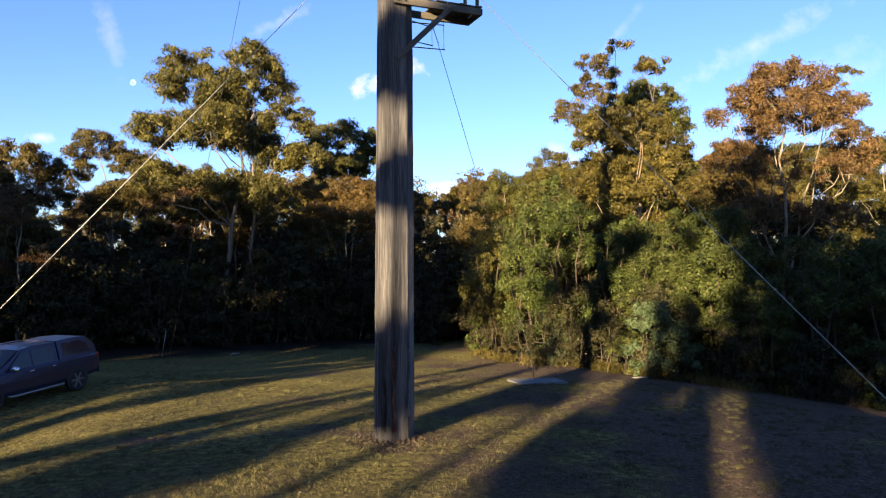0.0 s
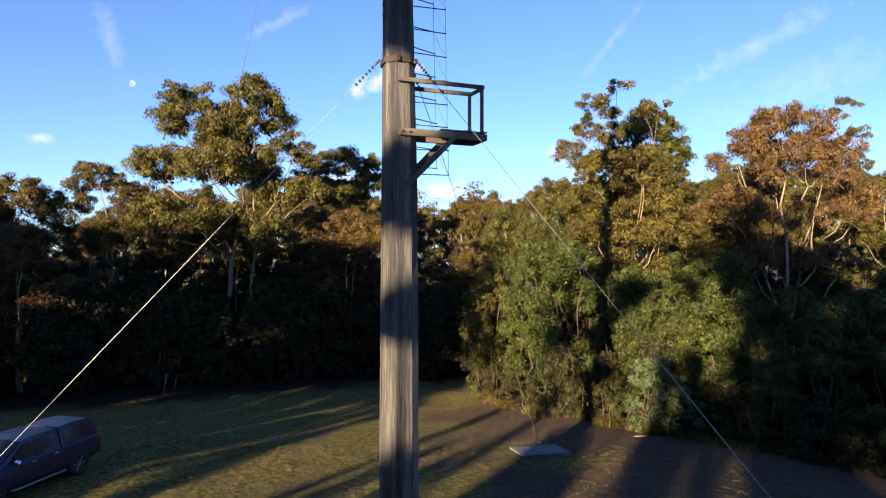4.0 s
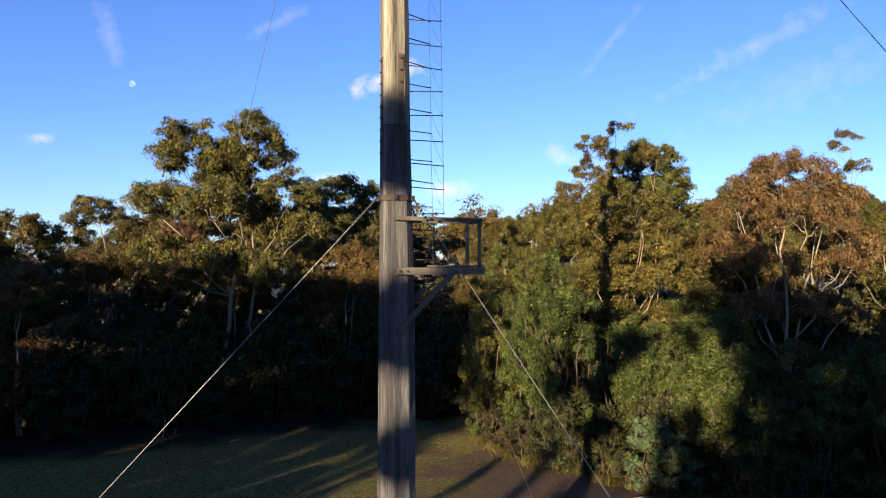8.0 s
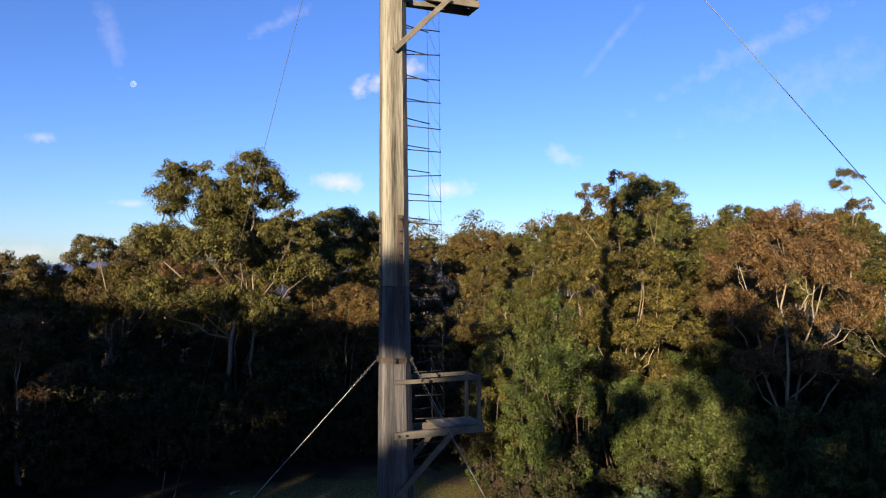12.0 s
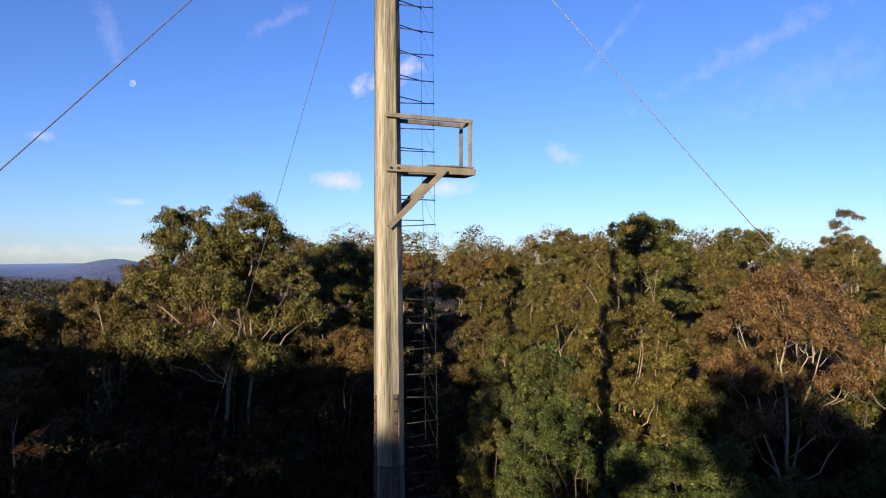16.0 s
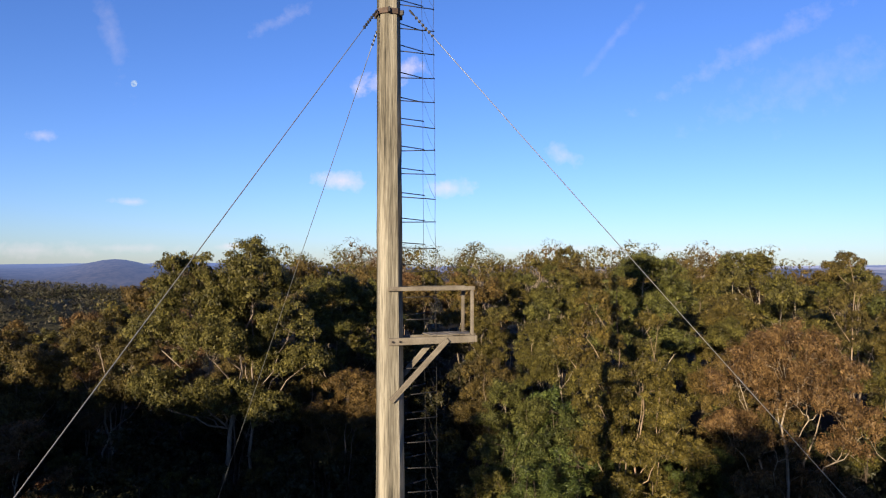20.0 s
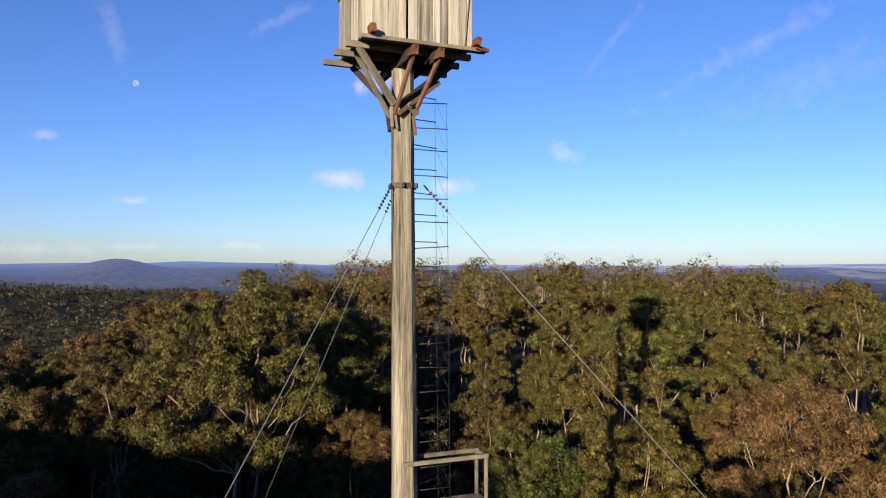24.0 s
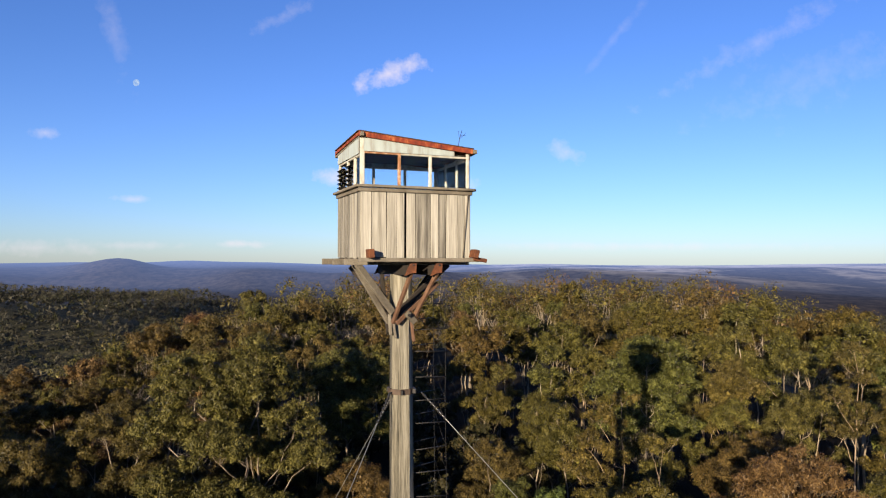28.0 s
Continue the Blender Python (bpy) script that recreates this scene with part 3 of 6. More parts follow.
# weathered cracks at the foot, with red heartwood showing
HEART = material("red_heartwood", ((0.0252, 0.0084, 0.00672), (0.1092, 0.0294, 0.0168), (0.2856, 0.1848, 0.1176)), 9, (1, 1, 0.3), rough=0.85, bump=0.5, fine=30, hard=0.6)
SILVER = material("bleached_split", ((0.042, 0.0378, 0.0378), (0.1848, 0.1764, 0.1722), (0.3528, 0.336, 0.3234)), 9, (1, 1, 0.3), rough=0.9, bump=0.5, fine=30, hard=0.6)
for x, y, a, z1, red in ((-0.447, -0.12, -90, 2.35, False), (-0.332, -0.327, -45, 1.5, None), (-0.15, -0.449, 0, 2.25, True), (0.226, -0.408, 45, 2.2, False)):
    crack = bmesh.new()
    rnd = random.Random(int(100 * x) + 7)
    left, right = [], []
    for i in range(15):
        z = 0.25 + (z1 - 0.25) * i / 14
        c, w = 0.020 * rnd.uniform(-1, 1), (0.018 if not red else 0.024) + 0.040 * rnd.random() * (1 - i / 16)
        left.append(crack.verts.new((c - w, -0.004, z)))
        right.append(crack.verts.new((c + w, -0.004, z)))
    for i in range(14):
        crack.faces.new((left[i], right[i], right[i + 1], left[i + 1]))
    bmesh.ops.solidify(crack, geom=crack.faces[:], thickness=0.012)
    bmesh.ops.transform(crack, matrix=Matrix.Translation((x, y, 0)) @ Matrix.Rotation(radians(a), 4, "Z"), verts=crack.verts[:])
    part("split", crack, HEART if red else SHADED_WOOD if red is None else SILVER, pole, "red heartwood in a long split" if red else "" if red is None else "pale edge of a long split")


def iron_band(z, thick=0.03, high=0.13):
    h = half_at(z) + 0.012
    verts, faces = [], []
    k = 0.56 * h
    loop = [(-h + k, -h), (h - k, -h), (h, -h + k), (h, h - k), (h - k, h), (-h + k, h), (-h, h - k), (-h, -h + k)]
    for zz in (z - high / 2, z + high / 2):
        for s in (1.0, (h + thick) / h):
            verts += [(x * s + lean(z)[0], y * s + lean(z)[1], zz) for x, y in loop]
    for i in range(8):
        j = (i + 1) % 8
        faces += [(8 + i, 8 + j, 24 + j, 24 + i), (i, 16 + i, 16 + j, j), (i, j, 8 + j, 8 + i), (16 + i, 24 + i, 24 + j, 16 + j)]
    ob = tagged(link_mesh("iron_band", verts, faces, BROWN_IRON, pole), "rusty brown iron collar that holds the guy wires")
    for a in (15, 135, 255, 320):
        m = Matrix.Translation((*lean(z), 0)) @ Matrix.Rotation(radians(a), 4, "Z") @ Matrix.Translation((h + 0.06, 0, z))
        part("lug", block_bm(0.12, 0.05, 0.12, m, 0.01), DARK_IRON, ob)
    return ob


iron_band(12.2)
iron_band(28.9)

# step irons with their two hand wires
ladder = empty("step_irons", TOWER)
tagged(ladder, "dark iron climbing spikes with thin hand wires up the pole", "ladder")
inv = Matrix.Rotation(-YAW, 3, "Z")
rnd = random.Random(5)
long_ends, short_ends = [], []
for i in range(37):
    z = 9.50 + 0.597 * i
    h = half_at(z)
    if z > 31.6:
        break
    off = Vector((*lean(z), 0))
    a = inv @ Vector((h * 0.85, 0.12, 0)) + off
    b = inv @ Vector((h * 0.85 + 0.88, 0.40, 0)) + off
    dz = rnd.uniform(-0.04, 0.04)
    rod("spike", [a + Vector((0, 0, z + dz)), b + Vector((0, 0, z + rnd.uniform(-0.04, 0.04)))], 0.013, DARK_IRON, ladder)
    long_ends.append(b + Vector((0, 0, z)))
    a = inv @ Vector((h * 0.80, 0.22, 0)) + off
    b = inv @ Vector((h * 0.80 + 0.60, 0.78, 0)) + off
    z += 0.17 + rnd.uniform(-0.06, 0.06)
    rod("spike", [a + Vector((0, 0, z)), b + Vector((0, 0, z + rnd.uniform(-0.04, 0.04)))], 0.013, DARK_IRON, ladder)
    short_ends.append(b + Vector((0, 0, z)))
for ends in (long_ends, short_ends):
    pts = [p + (inv @ Vector((-0.02 + rnd.uniform(-0.012, 0.012), 0, 0))) for p in ends]
    rod("hand_wire", pts, 0.005, DARK_IRON, ladder, sides=4)
for a, b in zip(long_ends[::1], short_ends[1:]):
    mid = (a + b) / 2 + Vector((0.01, 0, -0.1))
    rod("lacing_wire", [a, mid, b], 0.003, DARK_IRON, ladder, sides=4)


def rest_platform(z, seed):
    """A timber rest platform bolted on beside the step irons: z of its bearer's middle."""
    ob = empty("rest_platform", TOWER @ Matrix.Translation((*lean(z), z)))
    tagged(ob, "small weathered timber rest platform with a handrail, bolted to the pole", "platform", "rest platforms")
    h = half_at(z) + 0.05
    rail = 1.25
    x0, x1 = -0.14, 2.08
    for y in (-h, h - 0.12):
        near = y < 0
        b = beam("bearer", (x0 if near else 0.1, y, 0), (x1, y, 0), 0.09, 0.17, GREY_WOOD, ob)
        if near:
            for bx in (x0 + 0.09, x0 + 0.27):
                c = bmesh.new()
                bmesh.ops.create_cone(c, cap_ends=True, segments=8, radius1=0.03, radius2=0.026, depth=0.05,
                                      matrix=Matrix.Translation((bx, y - 0.06, 0)) @ Matrix.Rotation(radians(90), 4, "X"))
                part("bolt", c, DARK_IRON, b)
        beam("handrail", (x0 - 0.02 if near else 0.1, y, rail), (x1, y, rail), 0.07, 0.10, GREY_WOOD, ob)
        beam("post", (x1 - 0.06, y + 0.005, 0.09), (x1 - 0.06, y + 0.005, rail - 0.05), 0.085, 0.07, GREY_WOOD, ob, up=(1, 0, 0))
        beam("brace", (x0 + 0.06, y - (0.02 if near else -0.02), -1.40), (1.33, y - (0.095 if near else -0.095), 0.02), 0.07, 0.13, GREY_WOOD, ob)
    beam("handrail", (x1 - 0.04, -h + 0.04, rail - 0.02), (x1 - 0.04, h - 0.16, rail - 0.02), 0.06, 0.09, GREY_WOOD, ob)
    beam("end_joist", (x1 + 0.035, -h - 0.05, 0.0), (x1 + 0.035, h - 0.06, 0.0), 0.06, 0.16, GREY_WOOD, ob)
    rnd = random.Random(seed)
    x = 0.92
    while x < x1 - 0.08:
        w = rnd.uniform(0.13, 0.17)
        m = Matrix.Translation((x + w / 2, -0.06, 0.112 + rnd.uniform(0, 0.012))) @ Matrix.Rotation(rnd.uniform(-0.02, 0.02), 4, "Z")
        part("deck_board", block_bm(w - 0.012, 2 * h + rnd.uniform(-0.06, 0.02), 0.035, m, 0.005), GREY_WOOD, ob)
        x += w
    return ob


rest_platform(10.45, 3)
rest_platform(20.98, 4)

# ---- lookout cabin ----
FLOOR = 32.14
CAB = Matrix.Translation((-1.33, 16.70, 0)) @ Matrix.Rotation(YAW, 4, "Z")
cabin = empty("lookout_cabin", CAB @ Matrix.Translation((0, 0, FLOOR)))
tagged(cabin, "weathered grey board fire lookout cabin with windows all round", "lookout cabin")
HX, HY = 1.345, 1.09
SILL = 1.62
PALE = material("flaking_white_paint", ((0.1848, 0.1176, 0.0714), (0.3192, 0.3024, 0.2562), (0.42, 0.4116, 0.3696)), 5.5, rough=0.7, bump=0.3, fine=14)
SHEET = material("pale_green_sheet", ((0.126, 0.063, 0.02688), (0.252, 0.2814, 0.2646), (0.3192, 0.3528, 0.3402)), 3.4, (1, 1, 0.22), 0.6, bump=0.15, fine=9)
RED_RUST = material("red_rusted_roof", ((0.0378, 0.0084, 0.00672), (0.1596, 0.0252, 0.0084), (0.378, 0.1344, 0.0378)), 9.0, (1, 1, 0.4), rough=0.75, metal=0.1, bump=0.4, fine=24)
RUST_WHITE = material("rust_stained_paint", ((0.084, 0.0294, 0.01176), (0.2184, 0.1008, 0.0462), (0.5208, 0.4368, 0.336)), 7, rough=0.75, bump=0.4, fine=26)
PANE = glass("old_glass", (0.94, 0.96, 0.96))
BROWN_TIMBER = material("brown_stained_timber", ((0.0294, 0.01512, 0.00924), (0.0924, 0.04704, 0.02688), (0.1596, 0.0924, 0.05544)), 3, rough=0.85, bump=0.5, fine=40)


def cabin_wall(name, p, q, seed, gap_at=-1, joints=(), open_joints=()):
    """A wall of upright boards from p to q (x, y), seen from outside on the right of p to q."""
    a, b = Vector((*p, 0)), Vector((*q, 0))
    along = (b - a).normalized()
    out = along.cross(Vector((0, 0, 1)))
    rnd = random.Random(seed)
    wall = part(name, block_bm((b - a).length - 0.16, 0.03, SILL - 0.08, between(a - 0.14 * out, b - 0.14 * out) @ Matrix.Translation((0, 0, SILL / 2)), 0), SHADED_WOOD, cabin)
    length, x, i = (b - a).length, 0.0, 0
    while x < length - 0.03:
        w = min(rnd.uniform(0.20, 0.33), length - x)
        if length - x - w < 0.12:
            w = length - x
        if joints:
            w = joints[i] * length - x
        gap = 0.06 if i == gap_at else rnd.uniform(0.018, 0.026) if i in open_joints else rnd.uniform(0.005, 0.010)
        mid = a + along * (x + w / 2 - (0.026 if i == gap_at else 0)) + out * (0.0 + rnd.uniform(-0.008, 0.012))
        m = between(mid - along, mid + along)
        m.translation = mid + Vector((0, 0, (SILL - 0.04) / 2 + rnd.uniform(-0.01, 0.01)))
        part("board", block_bm(w - gap, 0.035, SILL - 0.05 + rnd.uniform(-0.02, 0.02), m, 0.006, rnd.uniform(-0.006, 0.006)), BOARD_WOOD, wall)
        x, i = x + w, i + 1
    mid = (a + b) / 2 + out * 0.055
    m = between(mid - along, mid + along)
    m.translation = mid + Vector((0, 0, SILL + 0.02))
    part("sill", block_bm(length + 0.16, 0.17, 0.06, m, 0.012), GREY_WOOD, wall, "weathered sill plank")
    m.translation = mid + Vector((0, 0, SILL - 0.062)) - out * 0.022
    part("sill_rail", block_bm(length + 0.08, 0.06, 0.085, m, 0.01), GREY_WOOD, wall)
    return wall


corner = ((-HX, -HY), (HX, -HY), (HX, HY), (-HX, HY))
cabin_wall("wall", corner[0], corner[1], 11, 3, (0.09, 0.226, 0.315, 0.405, 0.485, 0.626, 0.70, 0.774, 0.88, 0.95, 1.0), (1, 5, 7))
cabin_wall("wall", corner[1], corner[2], 12)
cabin_wall("wall", corner[2], corner[3], 13)
cabin_wall("wall", corner[3], corner[0], 14, -1, (), (1, 3, 6))
part("floor", block_bm(2 * HX - 0.1, 2 * HY - 0.1, 0.06, Matrix.Translation((0, 0, 0.03)), 0), SHADED_WOOD, cabin)


def roof_z(x, y):
    """Underside of the roof over the cabin's floor."""
    return 2.76 - 0.235 * (x + HX) / (2 * HX) - 0.12 * (y + HY) / (2 * HY)


def window_band(p, q, posts, louvres=(), head=0.76, open_end=0.0, rusty=-1):
    a, b = Vector((*p, 0)), Vector((*q, 0))
    along = (b - a).normalized()
    out = along.cross(Vector((0, 0, 1)))
    z0, length = SILL + 0.05, (b - a).length
    frame_ob = None
    marks = [0.05] + [length * t for t in posts] + [length - 0.05]
    for s in marks:
        c = a + along * s - out * 0.02
        top = roof_z(c.x, c.y)
        ob = beam("window_post", c + Vector((0, 0, z0)), c + Vector((0, 0, top)), 0.062, 0.065, RUST_WHITE if marks.index(s) == rusty else PALE, cabin, "post with flaking white paint", up=along, bevel=0.006)
        frame_ob = frame_ob or ob
    # fascia sheets under the eaves
    for s0, s1 in zip(marks, marks[1:]):
        c0, c1 = a + along * s0, a + along * s1
        lo = SILL + head
        e1 = c1 - along * open_end if s1 == marks[-1] else c1
        v = []
        for d in (0.028, 0.040):
            for c, z in ((c0, lo), (e1, lo), (e1, roof_z(e1.x, e1.y)), (c0, roof_z(c0.x, c0.y))):
                v.append(c + out * d + Vector((0, 0, z)))
        f = [(0, 3, 2, 1), (4, 5, 6, 7), (0, 1, 5, 4), (1, 2, 6, 5), (2, 3, 7, 6), (3, 0, 4, 7)]
        tagged(link_mesh("fascia_sheet", v, f, SHEET, cabin), "pale painted metal sheet streaked with rust")
        inner0, inner1 = c0 + along * 0.045, c1 - along * 0.045
        beam("window_head", c0 + Vector((0, 0, lo - 0.02)) - out * 0.015, c1 + Vector((0, 0, lo - 0.02)) - out * 0.015, 0.05, 0.05, RUST_WHITE if rusty == 1 and s0 == marks[0] else PALE, cabin)
        i = marks.index(s0)
        if i in louvres:
            for k in range(5):
                z = z0 + 0.06 + k * 0.105
                m = between(inner0, inner1) @ Matrix.Translation((0, -0.02, z)) @ Matrix.Rotation(radians(-38), 4, "X")
                ob = part("louvre_pane", block_bm((inner1 - inner0).length, 0.15, 0.006, m, 0), PANE, cabin)
                ob.visible_shadow = False
        else:
            mid = (inner0 + inner1) / 2 - out * 0.03
            m = between(mid - along, mid + along)
            m.translation = mid + Vector((0, 0, (z0 + lo) / 2))
            ob = part("window_pane", block_bm((inner1 - inner0).length, 0.006, lo - z0, m, 0), PANE, cabin)
            ob.visible_shadow = False


window_band(corner[0], corner[1], (0.34, 0.625), head=0.81, open_end=0.36, rusty=1)
window_band(corner[3], corner[0], (0.42, 0.72), (0, 1))
window_band(corner[1], corner[2], (0.34, 0.67))
window_band(corner[2], corner[3], (0.34, 0.66))

# roof sheet, its rust-red rim and barge boards
ov = 0.07
rv = []
for dz in (0.0, 0.03):
    for x, y in ((-HX - ov, -HY - ov), (HX + ov, -HY - ov), (HX + ov, HY + ov), (-HX - ov, HY + ov)):
        rv.append((x, y, roof_z(x, y) + dz + 0.05))
link_mesh("roof_sheet", rv, [(0, 3, 2, 1), (4, 5, 6, 7), (0, 1, 5, 4), (1, 2, 6, 5), (2, 3, 7, 6), (3, 0, 4, 7)], RED_RUST, cabin)
for (x0, y0), (x1, y1) in zip(((-HX - ov, -HY - ov), (HX + ov, -HY - ov), (HX + ov, HY + ov), (-HX - ov, HY + ov)),
                              ((HX + ov, -HY - ov), (HX + ov, HY + ov), (-HX - ov, HY + ov), (-HX - ov, -HY - ov))):
    beam("roof_rim", (x0, y0, roof_z(x0, y0) + 0.042), (x1, y1, roof_z(x1, y1) + 0.042), 0.035, 0.12 if y0 == y1 else 0.07, RED_RUST, cabin, "rust-red roof flashing")
    beam("roof_edge", (x0, y0, roof_z(x0, y0) + 0.112), (x1, y1, roof_z(x1, y1) + 0.112), 0.06, 0.026, BROWN_IRON, cabin)
for x in (-HX - 0.01, HX + 0.09):
    beam("rafter", (x, -HY - 0.16, roof_z(x, -HY - 0.16) + 0.03), (x, HY + 0.22, roof_z(x, HY + 0.22) + 0.0), 0.085, 0.09, GREY_WOOD, cabin)
for y in (-0.6, 0.0, 0.6):
    beam("purlin", (-HX, y, roof_z(-HX, y) + 0.005), (HX, y, roof_z(HX, y) + 0.005), 0.06, 0.08, SHADED_WOOD, cabin)
part("ceiling_lining", block_bm(2 * HX - 0.12, 2 * HY - 0.12, 0.012, Matrix.Translation((0, 0, SILL + 0.855)), 0), SHADED_WOOD, cabin)
aerial = empty("aerial", CAB @ Matrix.Translation((1.10, -0.9, FLOOR + 2.63)))
tagged(aerial, "thin broken wire aerial on the cabin roof", "aerial")
rod("mast", [(0, 0, -0.03), (0.05, 0, 0.22), (0.12, 0, 0.48)], 0.007, DARK_IRON, aerial)
for a, b in (((0.06, 0, 0.27), (0.24, 0.02, 0.43)), ((0.06, 0, 0.27), (0.02, -0.02, 0.46)), ((0.09, 0, 0.37), (0.22, 0, 0.36))):
    rod("twig_wire", [a, b], 0.004, DARK_IRON, aerial, sides=4)

# floor frame: joists along x, two bearers along y, knee braces
beam("edge_plank", (-HX - 0.05, -HY - 0.06, -0.04), (HX + 0.34, -HY - 0.06, -0.04), 0.20, 0.09, GREY_WOOD, cabin)
for y, xl, xr in ((-HY + 0.42, -1.62, HX + 0.15), (0.10, -1.72, HX + 0.17), (HY - 0.1, -1.78, HX + 0.19)):
    beam("joist", (xl, y, -0.085), (xr, y, -0.085), 0.12, 0.15, GREY_WOOD, cabin)
for i in range(11):
    y = -HY + 0.09 + 0.2 * i
    beam("floor_board", (-HX, y, -0.005), (HX, y, -0.005), 0.19, 0.03, SHADED_WOOD, cabin, bevel=0)
PLATE = ((-0.15, -0.17), (0.03, -0.10), (0.12, -0.10), (0.13, 0.12), (-0.01, 0.12), (-0.04, 0.06))
foot = Matrix.Rotation(-YAW, 3, "Z") @ Vector((PX - 0.17 + 1.33, PY - 16.70, 0))
for x in (-0.20, 0.44):
    # bearers and back braces wear underfloor shade as a dark colour
    beam("bearer", (x, -HY - 0.10, -0.28), (x, HY + 0.1, -0.28), 0.13, 0.24, SHADED_WOOD, cabin)
    for y, s in ((-HY - 0.17, 1), (HY + 0.12, -1)):
        n = len(PLATE)
        v = [(x + px_, y + d, -0.24 + pz_) for d in (-0.03, 0.05) for px_, pz_ in PLATE]
        f = [tuple(range(n)), tuple(range(n, 2 * n))[::-1]] + [(k, n + k, n + (k + 1) % n, (k + 1) % n) for k in range(n)]
        plate = tagged(link_mesh("end_plate", v, f, RUST, cabin), "rusty iron end plate")
        b = bmesh.new()
        bmesh.ops.create_cone(b, cap_ends=True, segments=6, radius1=0.022, radius2=0.02, depth=0.04, matrix=Matrix.Translation((x + 0.05, y - s * 0.04, -0.16)) @ Matrix.Rotation(radians(90), 4, "X"))
        part("bolt", b, DARK_IRON, plate)
    beam("knee_brace", (x + 0.03, -HY - 0.12, -0.32), (foot.x + (-0.31 if x < 0 else 0.22), foot.y - 0.30, -1.56 if x < 0 else -1.46), 0.075, 0.10, BROWN_TIMBER, cabin, "brown stained timber brace")
    beam("knee_brace", (x, HY + 0.0, -0.40), (foot.x + math.copysign(0.24, x), foot.y + 0.28, -1.85), 0.09, 0.12, SHADED_WOOD, cabin)
beam("knee_brace", (-HX + 0.02, -HY + 0.42, -0.12), (foot.x - 0.30, foot.y - 0.24, -1.30), 0.10, 0.15, GREY_WOOD, cabin)
beam("knee_brace", (-HX + 0.04, -HY + 0.80, -0.14), (foot.x - 0.33, foot.y - 0.02, -1.58), 0.08, 0.11, GREY_WOOD, cabin)
# the dark braces here carry the floor's shade in their colour
beam("knee_brace", (-HX + 0.25, HY - 0.3, -0.20), (foot.x - 0.22, foot.y + 0.26, -1.30), 0.10, 0.15, SHADED_WOOD, cabin)
beam("knee_brace", (HX - 0.10, 0.05, -0.14), (foot.x - 0.22, foot.y - 0.33, -1.33), 0.08, 0.15, SHADED_WOOD, cabin)
beam("knee_brace", (HX - 0.46, -0.15, -0.62), (foot.x - 0.25, foot.y - 0.40, -1.56), 0.08, 0.10, BROWN_TIMBER, cabin)
beam("knee_brace", (HX - 0.16, HY - 0.4, -0.20), (foot.x + 0.20, foot.y + 0.28, -1.30), 0.10, 0.15, SHADED_WOOD, cabin)
beam("brace_tail", (foot.x + 0.16, foot.y - 0.31, -1.55), (foot.x + 0.23, foot.y - 0.28, -2.02), 0.06, 0.10, BROWN_TIMBER, cabin, up=(0, 1, 0))
beam("cleat", (foot.x - 0.36, foot.y - 0.18, -1.35), (foot.x - 0.33, foot.y - 0.20, -1.85), 0.07, 0.08, GREY_WOOD, cabin, up=(0, 1, 0))
beam("cleat", (foot.x - 0.02, foot.y - 0.45, -1.30), (foot.x + 0.22, foot.y - 0.42, -1.55), 0.07, 0.15, GREY_WOOD, cabin)
beam("cleat", (foot.x - 0.29, foot.y - 0.31, -1.58), (foot.x - 0.24, foot.y - 0.31, -1.92), 0.05, 0.08, GREY_WOOD, cabin, up=(0, 1, 0))
nut = part("nut_block", block_bm(0.12, 0.06, 0.12, Matrix.Translation((foot.x + 0.02, foot.y - 0.51, -1.36)) @ Matrix.Rotation(radians(12), 4, "Y"), 0.012), GREY_WOOD, cabin)
b = bmesh.new()
bmesh.ops.create_cone(b, cap_ends=True, segments=6, radius1=0.04, radius2=0.038, depth=0.06, matrix=Matrix.Translation((foot.x + 0.02, foot.y - 0.55, -1.36)) @ Matrix.Rotation(radians(90), 4, "X"))
part("bolt", b, DARK_IRON, nut)
for x in (-HX + 0.17, HX + 0.04):
    part("angle_block", block_bm(0.13, 0.30, 0.20, Matrix.Translation((x, -HY - 0.20, 0.105)) @ Matrix.Rotation(radians(-6 if x < 0 else 14), 4, "Y"), 0.012), RUST, cabin, "rusty iron block on the edge plank")
beam("plank_end", (HX + 0.02, -HY - 0.20, 0.0), (HX + 0.36, -HY - 0.20, -0.06), 0.05, 0.09, RUST, cabin)
beam("loose_batten", (HX - 0.20, -HY - 0.05, 0.02), (HX - 0.06, -HY - 0.045, SILL - 0.1), 0.02, 0.035, GREY_WOOD, cabin, "thin leaning batten", up=(0, 1, 0))


def guy_wire(top, anchor, radius=0.010, clamps=True, mat=ZINC):
    top, anchor = Vector(top), Vector(anchor)
    ob = empty("guy_wire", Matrix.Translation(anchor))
    tagged(ob, "taut galvanised steel guy wire from the pole's collar to the ground", "guy wire", "guy wires")
    d = top - anchor
    pts = [d * t + Vector((0, 0, -0.5 * t * (1 - t) * d.length / 100)) for t in np.linspace(0, 1, 25)]
    rod("cable", pts, radius, mat, ob, sides=5)
    if clamps:
        for k in range(6):
            t = 1 - (0.26 + 0.115 * k) / d.length
            p = d * t
            m = between(p, p + d.normalized() * 0.01)
            part("clamp", block_bm(0.05, 0.05, 0.075, m, 0.012), DARK_IRON, ob)
        verts, faces = [], []
        tube_into(verts, faces, [d - d.normalized() * s for s in (0.0, 0.10, 0.20)], [0.02, 0.03, 0.015], 6)
        link_mesh("shackle", verts, faces, DARK_IRON, ob)
    part("anchor_eye", block_bm(0.12, 0.12, 0.34, Matrix.Translation((0, 0, 0.0)), 0.03), BROWN_IRON, ob)
    return ob


